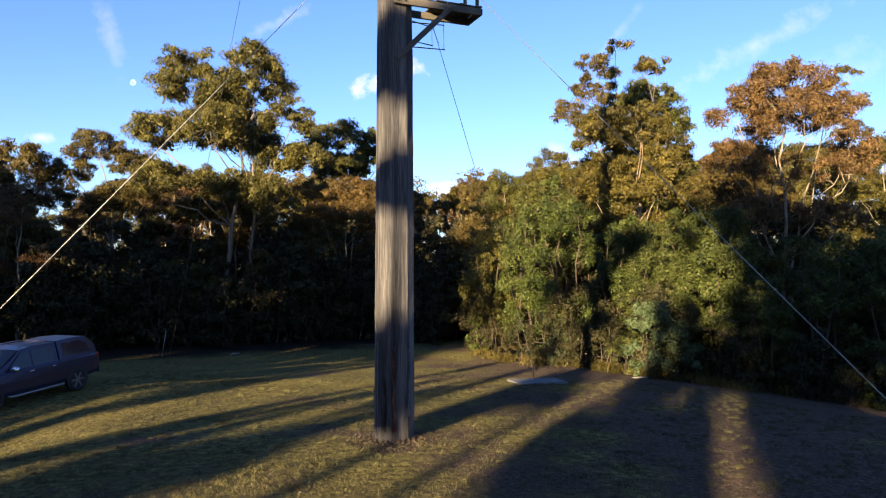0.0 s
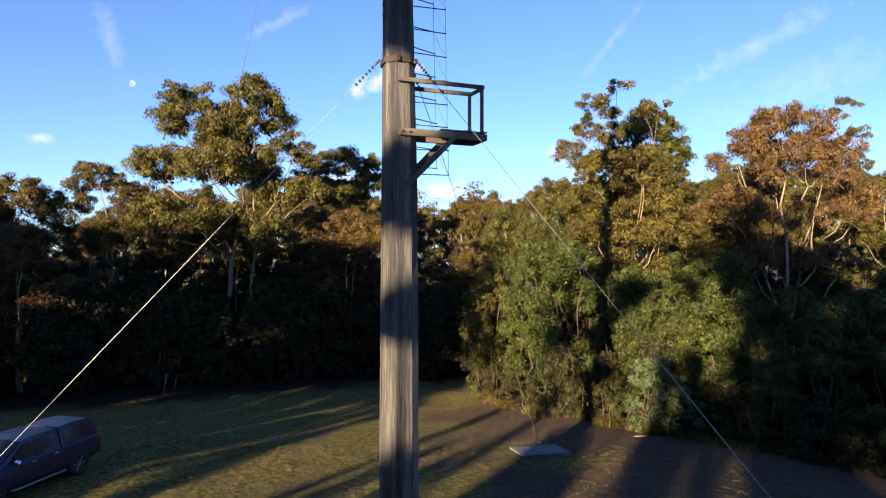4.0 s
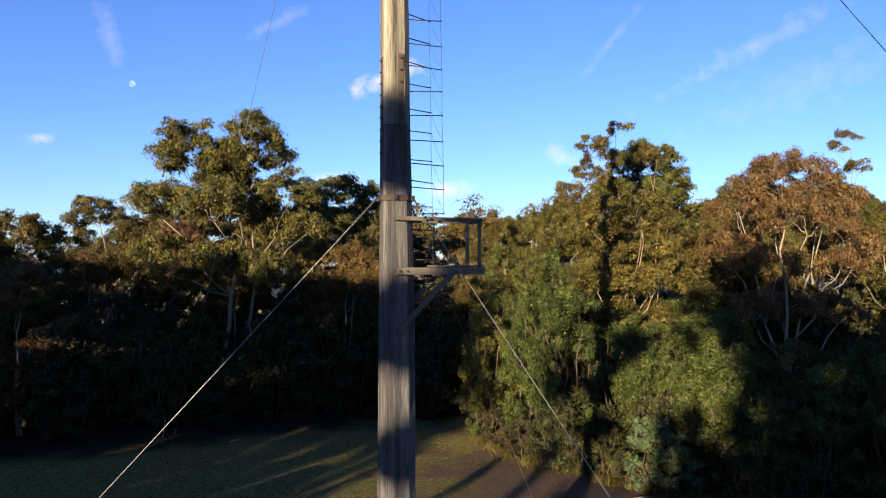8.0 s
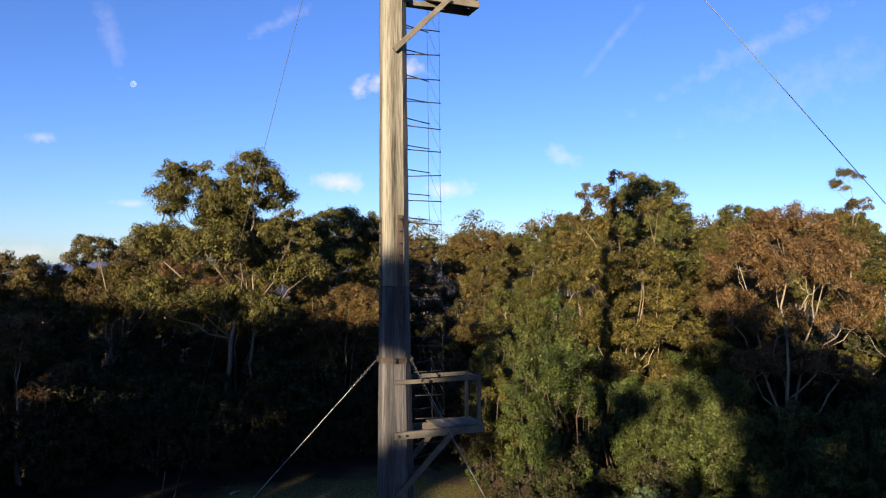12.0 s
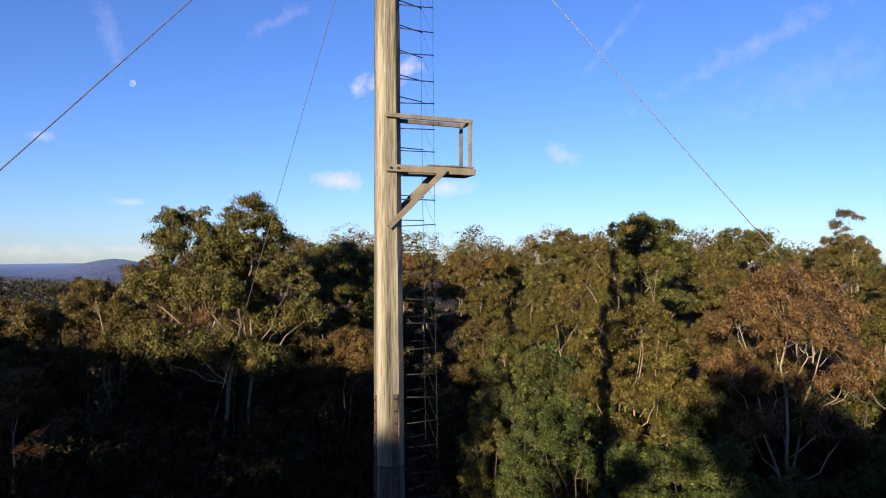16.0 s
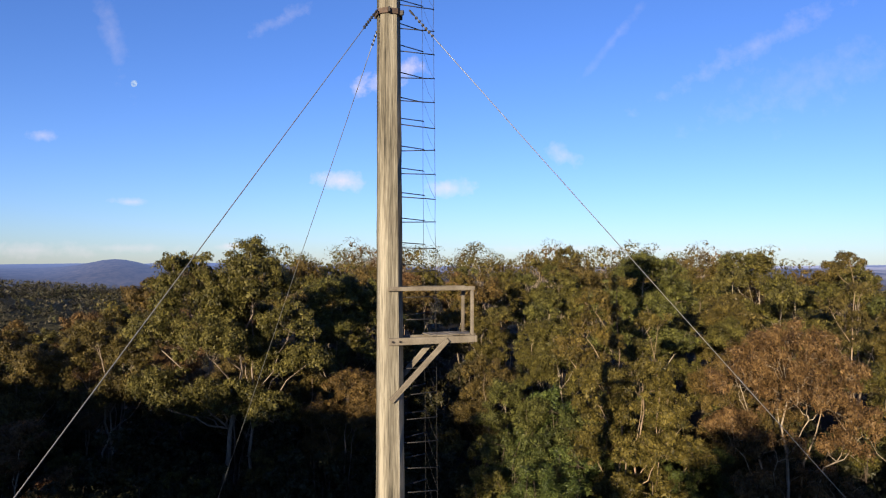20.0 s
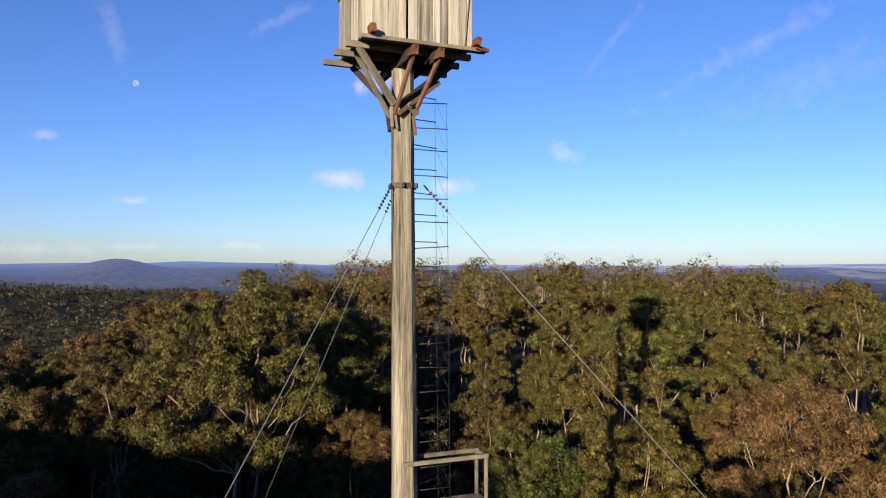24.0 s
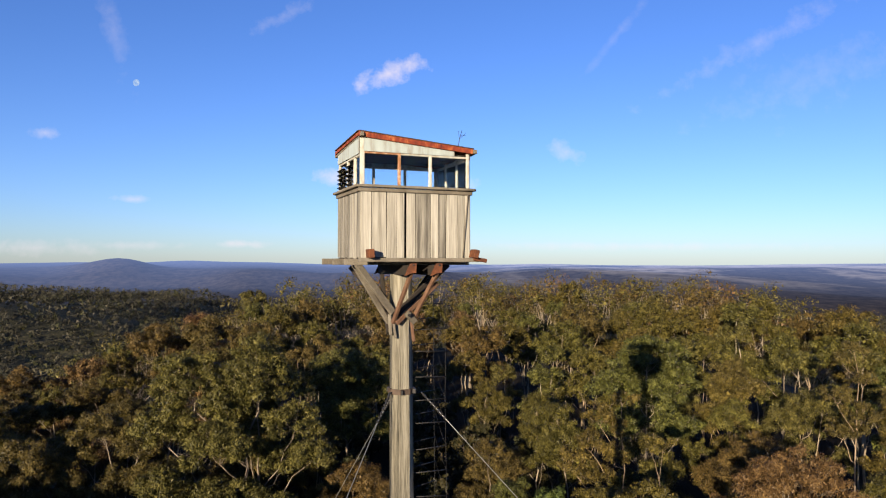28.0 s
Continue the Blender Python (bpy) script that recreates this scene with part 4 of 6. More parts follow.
for (tx, ty, tz), (ax, ay, az), thick in (((-1.62, 16.35, 12.2), (-13.03, 14.53, -0.5), 0.0085), ((-0.78, 16.32, 12.2), (7.40, 6.0, -0.5), 0.0075),
                                          ((-0.90, 16.65, 12.2), (4.45, 33.2, -1.0), 0.009), ((-1.58, 16.32, 28.9), (-13.67, -9.63, -0.5), 0.010),
                                          ((-1.48, 16.62, 28.9), (-17.7, 44.6, -2.0), 0.010), ((-0.82, 16.32, 28.9), (26.0, 17.83, -0.5), 0.011)):
    # follow the wire's line down to where it meets the ground
    top, low = Vector((tx, ty, tz)), Vector((ax, ay, az))
    t = 0.8
    while t < 1.2 and (top + (low - top) * t).z > gz(*(top + (low - top) * t).xy):
        t += 0.002
    guy_wire(top, top + (low - top) * t, thick, True, ZINC)


# ---- trees ----
def heart(rng, centre, radius, flat, n):
    """The dense inside of a clump: n broad overlapping sprays."""
    p = rng.normal(size=(n, 3))
    p /= np.linalg.norm(p, axis=1, keepdims=True) + 1e-9
    p *= rng.uniform(0.05, 0.6, (n, 1))
    return leaf_corners(rng, np.asarray(centre) + p * np.array((radius, radius, radius * flat)), 0.46 * radius, 0.30 * radius, 0.0)


def facing_leaves(rng, centres, out, length, wide, droop, loose=0.4):
    """Leaf sprays that mostly face outward from their clump, hanging by droop."""
    n = len(centres)
    nor = out + loose * rng.normal(size=(n, 3))
    nor /= np.linalg.norm(nor, axis=1, keepdims=True) + 1e-9
    d = rng.normal(size=(n, 3))
    d[:, 2] -= droop * 1.5
    d -= nor * np.sum(d * nor, axis=1, keepdims=True)
    d /= np.linalg.norm(d, axis=1, keepdims=True) + 1e-9
    s = np.cross(nor, d)
    a = (length * rng.uniform(0.55, 1.35, (n, 1))) / 2 * d
    b = (wide * rng.uniform(0.55, 1.35, (n, 1))) / 2 * s
    return centres[:, None, :] + np.stack((a, -a + b, -a - b), axis=1)


def puff(rng, centre, radius, flat, n, leaf, droop=0.8, balls=5, core=10):
    """One clump of foliage at a branch's end: a few small balls of leaves, full above and open below."""
    made = []
    for k in range(balls):
        d = rng.normal(size=3)
        d[2] = abs(d[2]) * 0.9 - 0.35
        d /= np.linalg.norm(d)
        sub = np.asarray(centre) + d * radius * np.array((0.72, 0.72, 0.66 * flat)) * rng.uniform(0.5, 1.2)
        r = radius * rng.uniform(0.36, 0.70)
        m = max(5, n // balls)
        q = rng.normal(size=(m, 3))
        q /= np.linalg.norm(q, axis=1, keepdims=True) + 1e-9
        q[:, 2] = np.where((q[:, 2] < -0.25) & (rng.random(m) < 0.7), -q[:, 2], q[:, 2])
        pts = sub + q * (0.70 + 0.55 * rng.random((m, 1)) ** 2.2) * np.array((r, r, r * flat))
        made.append(facing_leaves(rng, pts, q, leaf[0], leaf[1], droop))
    if core:
        made.append(heart(rng, np.asarray(centre) + np.array((0, 0, 0.1 * radius)), radius, flat, core))
    return np.concatenate(made)


def bent(rng, p, q, sag, waver):
    """A branch's line from p to q: out first, then up, a little crooked."""
    p, q = np.asarray(p, float), np.asarray(q, float)
    ln = np.linalg.norm(q - p)
    return [p + (q - p) * np.array((t, t, t ** (1 + sag))) + (rng.normal(0, waver * ln, 3) if 0 < t < 1 else 0) for t in (0, 0.25, 0.5, 0.75, 1)]


def gum_tree(seed, lobes, trunk, fork, clump, leaves, leaf, leaf_mat, bark, drift=(0, 0), flat=0.95, fill=1.0, under=-0.3, sides=6, twigs=2, core=16, balls=5, droop=0.8, stems=1):
    """A gum tree at the origin. lobes: (x, y, z, half width, half height) of each dome of the crown; a limb rises to
    every dome from the trunk above the height fork, and splits into branches that each end in a clump of leaves."""
    rng = np.random.default_rng(seed)
    verts, faces, corners = [], [], []
    peak = max(lobes, key=lambda b: b[2] + b[4])
    roots = []
    for k in range(stems):
        aim = peak if k == 0 else lobes[k % len(lobes)]
        top = np.array((aim[0], aim[1], aim[2] - 0.1 * aim[4]))
        foot = np.array((0, 0, 0.0)) if k == 0 else np.array((*rng.normal(0, 0.9, 2), 0))
        ts = np.linspace(0, 1, 10)
        line = [foot + np.array((drift[0] * math.sin(math.pi * t), drift[1] * math.sin(math.pi * t), 0)) + (top - foot) * np.array((t ** 1.9, t ** 1.9, t)) + (np.array((*rng.normal(0, 0.010 * top[2], 2), 0)) if 0 < t < 1 else 0) for t in ts]
        line[0] = line[0] - np.array((0, 0, 0.4))
        r = trunk * (1 if k == 0 else rng.uniform(0.55, 0.8))
        rad = [r * (1.3 if i == 0 else 1.0) * (1 - 0.88 * t ** 0.8) for i, t in enumerate(ts)]
        tube_into(verts, faces, line, rad, 7)
        roots += [(p, q) for p, q in zip(line, rad) if p[2] >= fork]
        if not roots:
            roots.append((line[-2], rad[-2]))
    for lx, ly, lz, rx, rz in lobes:
        c = np.array((lx, ly, lz))
        seat = c - np.array((0, 0, 0.62 * rz))
        p0, r0 = min(roots, key=lambda n: abs(n[0][2] - (seat[2] - 1.3 * np.linalg.norm((n[0] - seat)[:2]))) + 0.6 * np.linalg.norm((n[0] - seat)[:2]))
        r1 = 0.40 * r0 + 0.015
        if np.linalg.norm(seat - p0) > 0.5:
            line = bent(rng, p0, seat, 0.12, 0.04)
            tube_into(verts, faces, line, [r1, 0.9 * r1, 0.8 * r1, 0.72 * r1, 0.62 * r1], sides)
        r1 *= 0.6
        area = 2 * math.pi * rx * (rx + rz) / 2
        count = max(3, int(fill * 0.62 * area / (math.pi * clump * clump)))
        spin = rng.uniform(0, 6.3)
        ends = []
        for i in range(count):
            u = 1 - (1 - under) * (i + rng.uniform(0.1, 0.9)) / count
            a = spin + 2.39996 * i + rng.normal(0, 0.25)
            w = math.sqrt(max(0, 1 - u * u))
            ends.append(c + np.array((rx * w * math.cos(a), rx * w * math.sin(a), rz * u)) * rng.uniform(0.55, 1.0) - np.array((0, 0, 0.2 * clump)))
        # branches gather the clumps by bearing
        groups = {}
        many = max(2, min(5, count // 4))
        for e in ends:
            groups.setdefault(int((math.atan2(e[1] - ly, e[0] - lx) + math.pi + spin) / (2 * math.pi) * many) % many, []).append(e)
        for g in groups.values():
            hub = seat + (sum(g) / len(g) - seat) * 0.55 + rng.normal(0, 0.12, 3)
            line = bent(rng, seat, hub, 0.3, 0.06)
            tube_into(verts, faces, line, [r1, 0.88 * r1, 0.76 * r1, 0.66 * r1, 0.55 * r1], sides)
            for e in g:
                line = bent(rng, hub, e, 0.15, 0.07)
                tube_into(verts, faces, [line[0], line[2], line[4]], [0.5 * r1, 0.36 * r1, 0.012], 4)
                for _ in range(twigs):
                    tw = e + rng.normal(0, 0.5 * clump, 3)
                    tube_into(verts, faces, [line[2], tw], [0.25 * r1, 0.008], 3)
                size = clump * rng.uniform(0.7, 1.45)
                corners.append(puff(rng, e, size, flat, int(leaves * (size / clump) ** 2), leaf, droop, balls, core))
    ob = empty("gum_tree")
    link_mesh("trunk", verts, faces, bark, ob, True)
    leaves_mesh("crown", np.concatenate(corners), leaf_mat, ob)
    return ob


def forest_lobes(seed, height, spread, base):
    """The domes of an ordinary forest crown."""
    rng = np.random.default_rng(seed)
    n = int(rng.integers(5, 8))
    lobes = [(float(rng.normal(0, 0.5)), float(rng.normal(0, 0.5)), height - 0.17 * spread, 0.25 * spread, 0.19 * spread)]
    for i in range(n):
        a = 2 * math.pi * (i + rng.uniform(0, 0.6)) / n
        far = spread * rng.uniform(0.22, 0.36)
        r = spread * rng.uniform(0.15, 0.22)
        lobes.append((far * math.cos(a), far * math.sin(a), height - (height - base) * rng.uniform(0.25, 0.85), r, 0.75 * r))
    return lobes


def wattle(seed, height, spread, clumps, leaves, leaf, leaf_mat, low=0.12, stems=4, droop=-0.25, core=6, core_size=1.0):
    """A bushy small tree, leafy nearly to the ground, of upswept soft tufts."""
    rng = np.random.default_rng(seed)
    verts, faces, corners = [], [], []
    ends = []
    for k in range(stems):
        a = 2 * math.pi * (k + rng.uniform(0, 0.8)) / stems
        foot = np.array((0.18 * math.cos(a), 0.18 * math.sin(a), -0.3))
        tip = np.array((0.22 * spread * math.cos(a), 0.22 * spread * math.sin(a), height * rng.uniform(0.65, 0.9)))
        pts = [foot + (tip - foot) * t + np.array((*rng.normal(0, 0.03 * height, 2), 0)) * math.sin(math.pi * t) for t in np.linspace(0, 1, 6)]
        tube_into(verts, faces, pts, [0.010 * height * (1 - 0.85 * t) + 0.01 for t in np.linspace(0, 1, 6)], 5)
        ends += pts[1:]
    for i in range(clumps):
        t = rng.uniform(low, 1.0)
        prof = math.sin(math.pi * min(1, 0.12 + 0.80 * (t - low) / (1 - low)) ** 0.9) ** 0.7
        a, rad = rng.uniform(0, 2 * math.pi), rng.uniform(0.35, 1.0) ** 0.6
        c = np.array((spread / 2 * prof * rad * math.cos(a), spread / 2 * prof * rad * math.sin(a), height * t * 0.95))
        p0 = min(ends, key=lambda p: np.linalg.norm(p - c) + 2 * max(0, p[2] - c[2]))
        tube_into(verts, faces, [p0, (p0 + c) / 2 + np.array((0, 0, -0.1)), c], [0.03, 0.02, 0.008], 4)
        size = spread * rng.uniform(0.09, 0.17)
        corners.append(puff(rng, c, size, 1.25, leaves, leaf, droop, 4, 0))
        corners.append(heart(rng, c, core_size * size, 1.25, core))
    ob = empty("wattle_tree")
    link_mesh("trunk", verts, faces, BARK_DARK, ob, True)
    leaves_mesh("crown", np.concatenate(corners), leaf_mat, ob)
    return ob


def at(x, y, turn=0.0, size=1.0, tall=1.0, sink=0.0):
    return Matrix.Translation((x, y, gz(x, y) - sink)) @ Matrix.Rotation(turn, 4, "Z") @ Matrix.Diagonal((size, size, size * tall, 1))


def settle(ob, x, y, turn=0.0, size=1.0, tall=1.0):
    ob.matrix_basis = at(x, y, turn, size, tall)
    return ob


# the trees that stand out round the clearing
big = gum_tree(21, ((-2.8, -0.5, 23.0, 3.5, 3.7), (2.6, 0.3, 23.6, 3.3, 3.9), (6.0, -0.6, 19.8, 2.2, 2.3), (-5.8, 0.4, 18.8, 2.5, 2.3), (0.2, -3.2, 18.6, 3.2, 2.8), (0.5, 3.6, 19.0, 3.6, 3.0), (0.0, 0.6, 21.6, 2.6, 3.2),
                    (4.8, 1.5, 16.2, 2.6, 2.0), (-5.0, -1.8, 14.3, 2.6, 1.9), (0.6, -2.0, 13.4, 2.8, 1.7), (5.2, -2.0, 12.2, 2.2, 1.5), (-3.2, 2.4, 11.8, 2.2, 1.5), (7.6, 0.5, 16.8, 1.4, 1.2)),
               0.34, 9.0, 1.05, 722, (0.255, 0.108), LEAF_GREEN, BARK_MID, (0.4, 0), fill=1.65, under=-0.5, stems=2, balls=6)
tagged(settle(big, -20.1, 63.0), "tall spreading gum tree with several tan trunks, sunlit crown", "gum tree")
small_left = gum_tree(22, ((-2.6, 0, 18.9, 2.6, 1.9), (0.6, 1.0, 17.4, 2.6, 1.9), (-4.6, -0.6, 16.4, 1.7, 1.2), (2.6, -1.0, 14.6, 2.2, 1.6), (-1.0, -1.2, 13.2, 2.4, 1.6), (3.2, 1.6, 12.0, 2.4, 1.6)),
                      0.24, 6.5, 0.85, 522, (0.241, 0.087), LEAF_OLIVE, BARK_MID, (-0.8, 0), fill=1.6, under=-0.6, stems=2)
tagged(settle(small_left, -31.0, 67.0, 0, 1.0, 0.95), "slender leaning gum tree with a thin olive crown", "gum tree")
dark_gum = gum_tree(23, ((0, 0, 21.0, 4.2, 2.6), (-4.0, 0, 18.6, 2.8, 2.0), (4.2, -0.5, 18.8, 2.9, 2.0), (0, -3.0, 17.2, 3.2, 2.2), (0.5, 3.0, 18.0, 3.0, 2.0), (-3.4, -1.5, 14.2, 2.8, 1.8), (3.4, -1.8, 14.0, 2.8, 1.8)),
                    0.32, 7.0, 1.15, 662, (0.271, 0.108), LEAF_GREEN, BARK_MID, fill=1.7, under=-0.4, stems=2)
tagged(settle(dark_gum, -12.3, 83.0, 0, 1.0, 0.95), "dense dark-crowned gum tree behind the clearing", "gum tree")
edge_gum = gum_tree(33, ((0, 0, 15.6, 3.2, 2.4), (-3.0, 0, 13.6, 2.4, 1.8), (2.8, 0.5, 13.0, 2.2, 1.8), (0.4, -2.0, 11.4, 2.4, 1.8), (-2.4, -1.0, 9.4, 2.2, 1.6), (2.2, -1.0, 8.8, 2.2, 1.6)),
                    0.24, 4.0, 0.9, 562, (0.241, 0.093), LEAF_OLIVE, BARK_MID, fill=1.7, under=-0.6, stems=2)
tagged(settle(edge_gum, -39.0, 63.0), "grey-olive gum tree at the forest edge", "gum tree")
tall_right = gum_tree(24, ((-2.5, -0.6, 16.8, 1.9, 2.2), (0.6, -0.4, 17.2, 1.9, 1.9), (2.6, 0.4, 15.2, 1.9, 1.8), (-1.2, 1.6, 14.6, 2.0, 1.8), (-2.8, -0.8, 12.6, 1.8, 1.5), (1.2, -1.4, 12.6, 1.8, 1.4), (3.8, -0.4, 12.0, 1.5, 1.3), (-1.6, -1.4, 9.8, 1.8, 1.3), (1.6, -1.2, 9.4, 1.8, 1.3)),
                      0.18, 5.0, 0.72, 501, (0.211, 0.079), LEAF_GUM, BARK_TAN, (-0.2, 0), fill=1.6, under=-0.6, stems=3)
tagged(settle(tall_right, 13.9, 50.5), "tall gum tree with bare pale limbs and a tufted crown", "gum tree")
dome_gum = gum_tree(34, ((0.4, 0, 23.2, 3.4, 2.6), (-3.0, 0.6, 20.4, 2.5, 2.1), (3.4, -0.4, 20.6, 2.6, 2.1), (0.2, -3.0, 19.2, 2.8, 2.1), (0.4, 3.0, 20.4, 2.8, 2.0), (-3.2, -1.6, 16.2, 2.4, 1.8), (3.0, -2.0, 16.0, 2.4, 1.8)),
                    0.32, 8.0, 1.0, 642, (0.255, 0.108), LEAF_GREEN, BARK_PALE, fill=1.7, under=-0.4, stems=2)
tagged(settle(dome_gum, 21.4, 75.0), "tall domed gum tree behind the thicket", "gum tree")
wisp = gum_tree(25, ((0, 0, 24.0, 0.7, 1.0), (-1.6, 0.2, 22.6, 1.1, 1.3), (-0.3, 0.2, 21.6, 0.8, 1.1), (-2.4, 0, 20.6, 1.2, 1.2), (-0.6, -0.3, 19.6, 1.0, 1.1), (-3.6, 0.3, 18.8, 1.2, 1.1), (-1.8, 0.4, 17.8, 1.2, 1.2)),
                0.14, 12.0, 0.55, 290, (0.226, 0.078), LEAF_GUM, BARK_TAN, fill=1.35, under=-0.5, core=3)
tagged(settle(wisp, 13.6, 54.0), "thin gum sapling rising in a narrow tuft above its neighbours", "gum tree")
tuft = gum_tree(26, ((0.3, 0, 21.7, 1.2, 0.7), (-0.5, 0.2, 21.5, 0.9, 0.6)), 0.08, 16.0, 0.5, 267, (0.216, 0.078), LEAF_GUM, BARK_TAN, under=-0.1, core=2)
tagged(settle(tuft, 15.3, 50.0), "thin gum with one round tuft of leaves at its tip", "gum tree")
russet = gum_tree(27, ((-0.4, 0, 18.2, 3.0, 2.3), (-3.4, 0.2, 16.8, 2.0, 2.0), (3.0, 0.2, 17.2, 2.1, 2.0), (0, -2.6, 16.0, 2.4, 1.8), (0.4, 2.6, 16.6, 2.4, 1.8), (-4.2, -0.8, 13.8, 1.6, 1.5), (4.4, -0.6, 14.2, 1.8, 1.6), (2.2, -2.0, 13.0, 1.6, 1.2), (-1.8, -2.0, 13.0, 1.6, 1.2), (-3.0, -1.2, 10.4, 1.8, 1.3), (2.6, -1.4, 10.2, 1.8, 1.3), (0.2, 1.2, 10.0, 2.0, 1.3)),
                  0.25, 5.0, 0.78, 501, (0.211, 0.072), LEAF_RUSSET, BARK_PALE, fill=1.3, under=-0.4, stems=3, sides=7, core=3)
tagged(settle(russet, 24.3, 48.5, 0, 1.0, 1.1), "russet-leaved gum tree with many pale forking limbs", "gum tree")
sparse = gum_tree(28, ((0.2, 0, 25.4, 1.0, 0.9), (-0.8, 0.1, 24.2, 0.7, 0.7), (1.3, 0.2, 22.2, 1.3, 0.9), (-1.5, 0, 20.6, 1.6, 1.1), (0.6, -0.5, 19.0, 1.8, 1.2), (-0.5, 0.6, 17.0, 2.0, 1.3)), 0.16, 14.0, 0.55, 211, (0.244, 0.087), LEAF_OLIVE, BARK_TAN, fill=1.0, core=3)
tagged(settle(sparse, 40.2, 68.5), "sparse dead-topped gum rising above the forest", "gum tree")

# kinds of forest tree, each then repeated
LEAVES = (LEAF_GUM, LEAF_OLIVE, LEAF_GREEN, LEAF_GUM, LEAF_RUSSET, LEAF_OLIVE)
kinds, plain_kinds = [], []
for i in range(12):
    fine = i < 6
    k = gum_tree(40 + i, forest_lobes(140 + i, 23.0, 10.5 + (i * 7 % 4), 9.0), 0.24, 7.0, 1.2 if fine else 1.35, 760 if fine else 440, (0.25, 0.09) if fine else (0.34, 0.145), LEAVES[i % 6],
                 (BARK_PALE, BARK_MID, BARK_PALE, BARK_TAN)[i % 4], (0.3 * (i % 6 - 2), 0), fill=1.8, under=-0.65, sides=5 if fine else 4, twigs=1 if fine else 0, stems=2 + i % 2, balls=5 if fine else 3)
    tagged(k, ("olive gum tree in dense forest", "dark-barked gum tree in dense forest", "broad gum tree with pale limbs in dense forest")[i % 3] if i % 6 != 4 else "russet gum tree in dense forest", "gum tree", "forest gum trees")
    (kinds if fine else plain_kinds).append(k)
wattles = []
for i in range(4):
    w = wattle(60 + i, 11.0, 5.6, 52, 400, (0.23, 0.072), (LEAF_WATTLE, LEAF_DEEP, LEAF_GUM, LEAF_WATTLE)[i], core=4, core_size=0.8)
    tagged(w, "bushy bright green wattle at the clearing's edge", "wattle tree", "wattle thicket")
    wattles.append(w)
shrubs = []
for i in range(3):
    s = wattle(70 + i, 4.0, 3.4, 28, 170, (0.20, 0.07), (LEAF_SHRUB, LEAF_WATTLE, LEAF_SHRUB)[i], low=0.02, stems=3)
    s.name = "shrub"
    tagged(s, "low leafy shrub under the trees", "shrub", "understorey shrubs")
    shrubs.append(s)
young = wattle(75, 4.2, 3.0, 34, 200, (0.24, 0.10), LEAF_BLUE, low=0.05, stems=3, droop=0.5)
young.name = "young_gum"
tagged(young, "young gum sapling with pale blue-green leaves", "young gum")

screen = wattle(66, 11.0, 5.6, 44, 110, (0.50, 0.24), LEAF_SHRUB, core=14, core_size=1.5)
tagged(screen, "dense understorey wattle, its leaves coloured dark for the canopy's shade", "wattle tree", "understorey wattles")

used = set()


def plant(proto, x, y, turn, size, tall=1.0):
    """The kind itself the first time, copies of it after that."""
    m = at(x, y, turn, size, tall)
    if proto.name not in used:
        used.add(proto.name)
        proto.matrix_basis = m
        return proto
    return copy_thing(proto, m @ Matrix.Diagonal((*(1 / v for v in proto.scale), 1)))


def edge_y(x):
    return float(np.interp(x, [-70, -40, -28, -8, 2, 6, 10, 14, 25, 45], [36, 44, 50, 60, 54, 43.5, 40.5, 39.0, 33.0, 28]))


rnd = random.Random(77)
# the wattle thicket
for x, y, h in ((3.5, 54, 9.5), (6.5, 50, 10.0), (8.2, 47, 10.5), (5.0, 60, 11.5), (9.5, 53, 11.2), (11.5, 45.5, 10.0), (13.5, 43.5, 10.0), (15.5, 46, 10.8), (17.5, 43, 10.5),
                (19.5, 46.5, 10.6), (21.5, 42.5, 8.8), (24.0, 42.5, 8.5), (27.0, 43.0, 9.0), (29.5, 41.0, 8.5), (17.0, 50, 11.2), (11.5, 58, 11.8), (20.5, 53, 11.8), (33.0, 42.0, 9.5),
                (7.0, 56, 11.5), (26.0, 40.6, 6.5), (22.5, 40.8, 6.0), (18.0, 40.9, 7.0), (13.0, 41.6, 7.5), (30.0, 46.5, 10.0), (15.0, 55.5, 11.5), (9.0, 62, 13.5), (36, 39, 9.0), (20.5, 37.0, 8.6), (23.4, 36.0, 8.8), (26.5, 36.5, 9.4), (30, 36, 9.6), (17.6, 37.6, 6.4), (22.4, 33.6, 4.6), (25.2, 32.6, 5.4), (28.5, 32.0, 7.0)):
    plant(wattles[rnd.randrange(4)], x, y, rnd.uniform(0, 6.3), h / 11.0 * rnd.uniform(0.95, 1.1))
for x, y, s in ((11.6, 38.6, 1.0), (13.4, 39.2, 0.8), (7.2, 43.5, 0.55)):
    plant(young, x, y, rnd.uniform(0, 6.3), s)
for x, y, s in ((4.0, 50.5, 0.75), (5.5, 47.0, 0.8), (6.8, 44.5, 0.9), (8.2, 42.6, 0.7), (9.6, 40.8, 0.8), (10.3, 39.6, 0.5), (15.6, 39.4, 0.9), (17.5, 39.2, 0.9), (20.0, 39.0, 0.8), (22.0, 37.5, 0.7),
                (23.5, 36.0, 0.6), (25.0, 37.4, 1.0), (19.0, 40.0, 1.1), (2.8, 53.5, 0.6), (24.6, 34.0, 0.45), (21.2, 38.6, 0.6), (12.6, 40.2, 1.2), (8.8, 44.2, 1.2), (27.5, 37.0, 1.1), (16.2, 37.4, 0.7), (18.6, 35.0, 0.8), (19.6, 33.2, 0.55), (20.8, 32.6, 0.8), (22.0, 31.6, 0.7), (23.6, 30.8, 0.8)):
    plant(shrubs[rnd.randrange(3)], x, y, rnd.uniform(0, 6.3), s * rnd.uniform(0.9, 1.15))
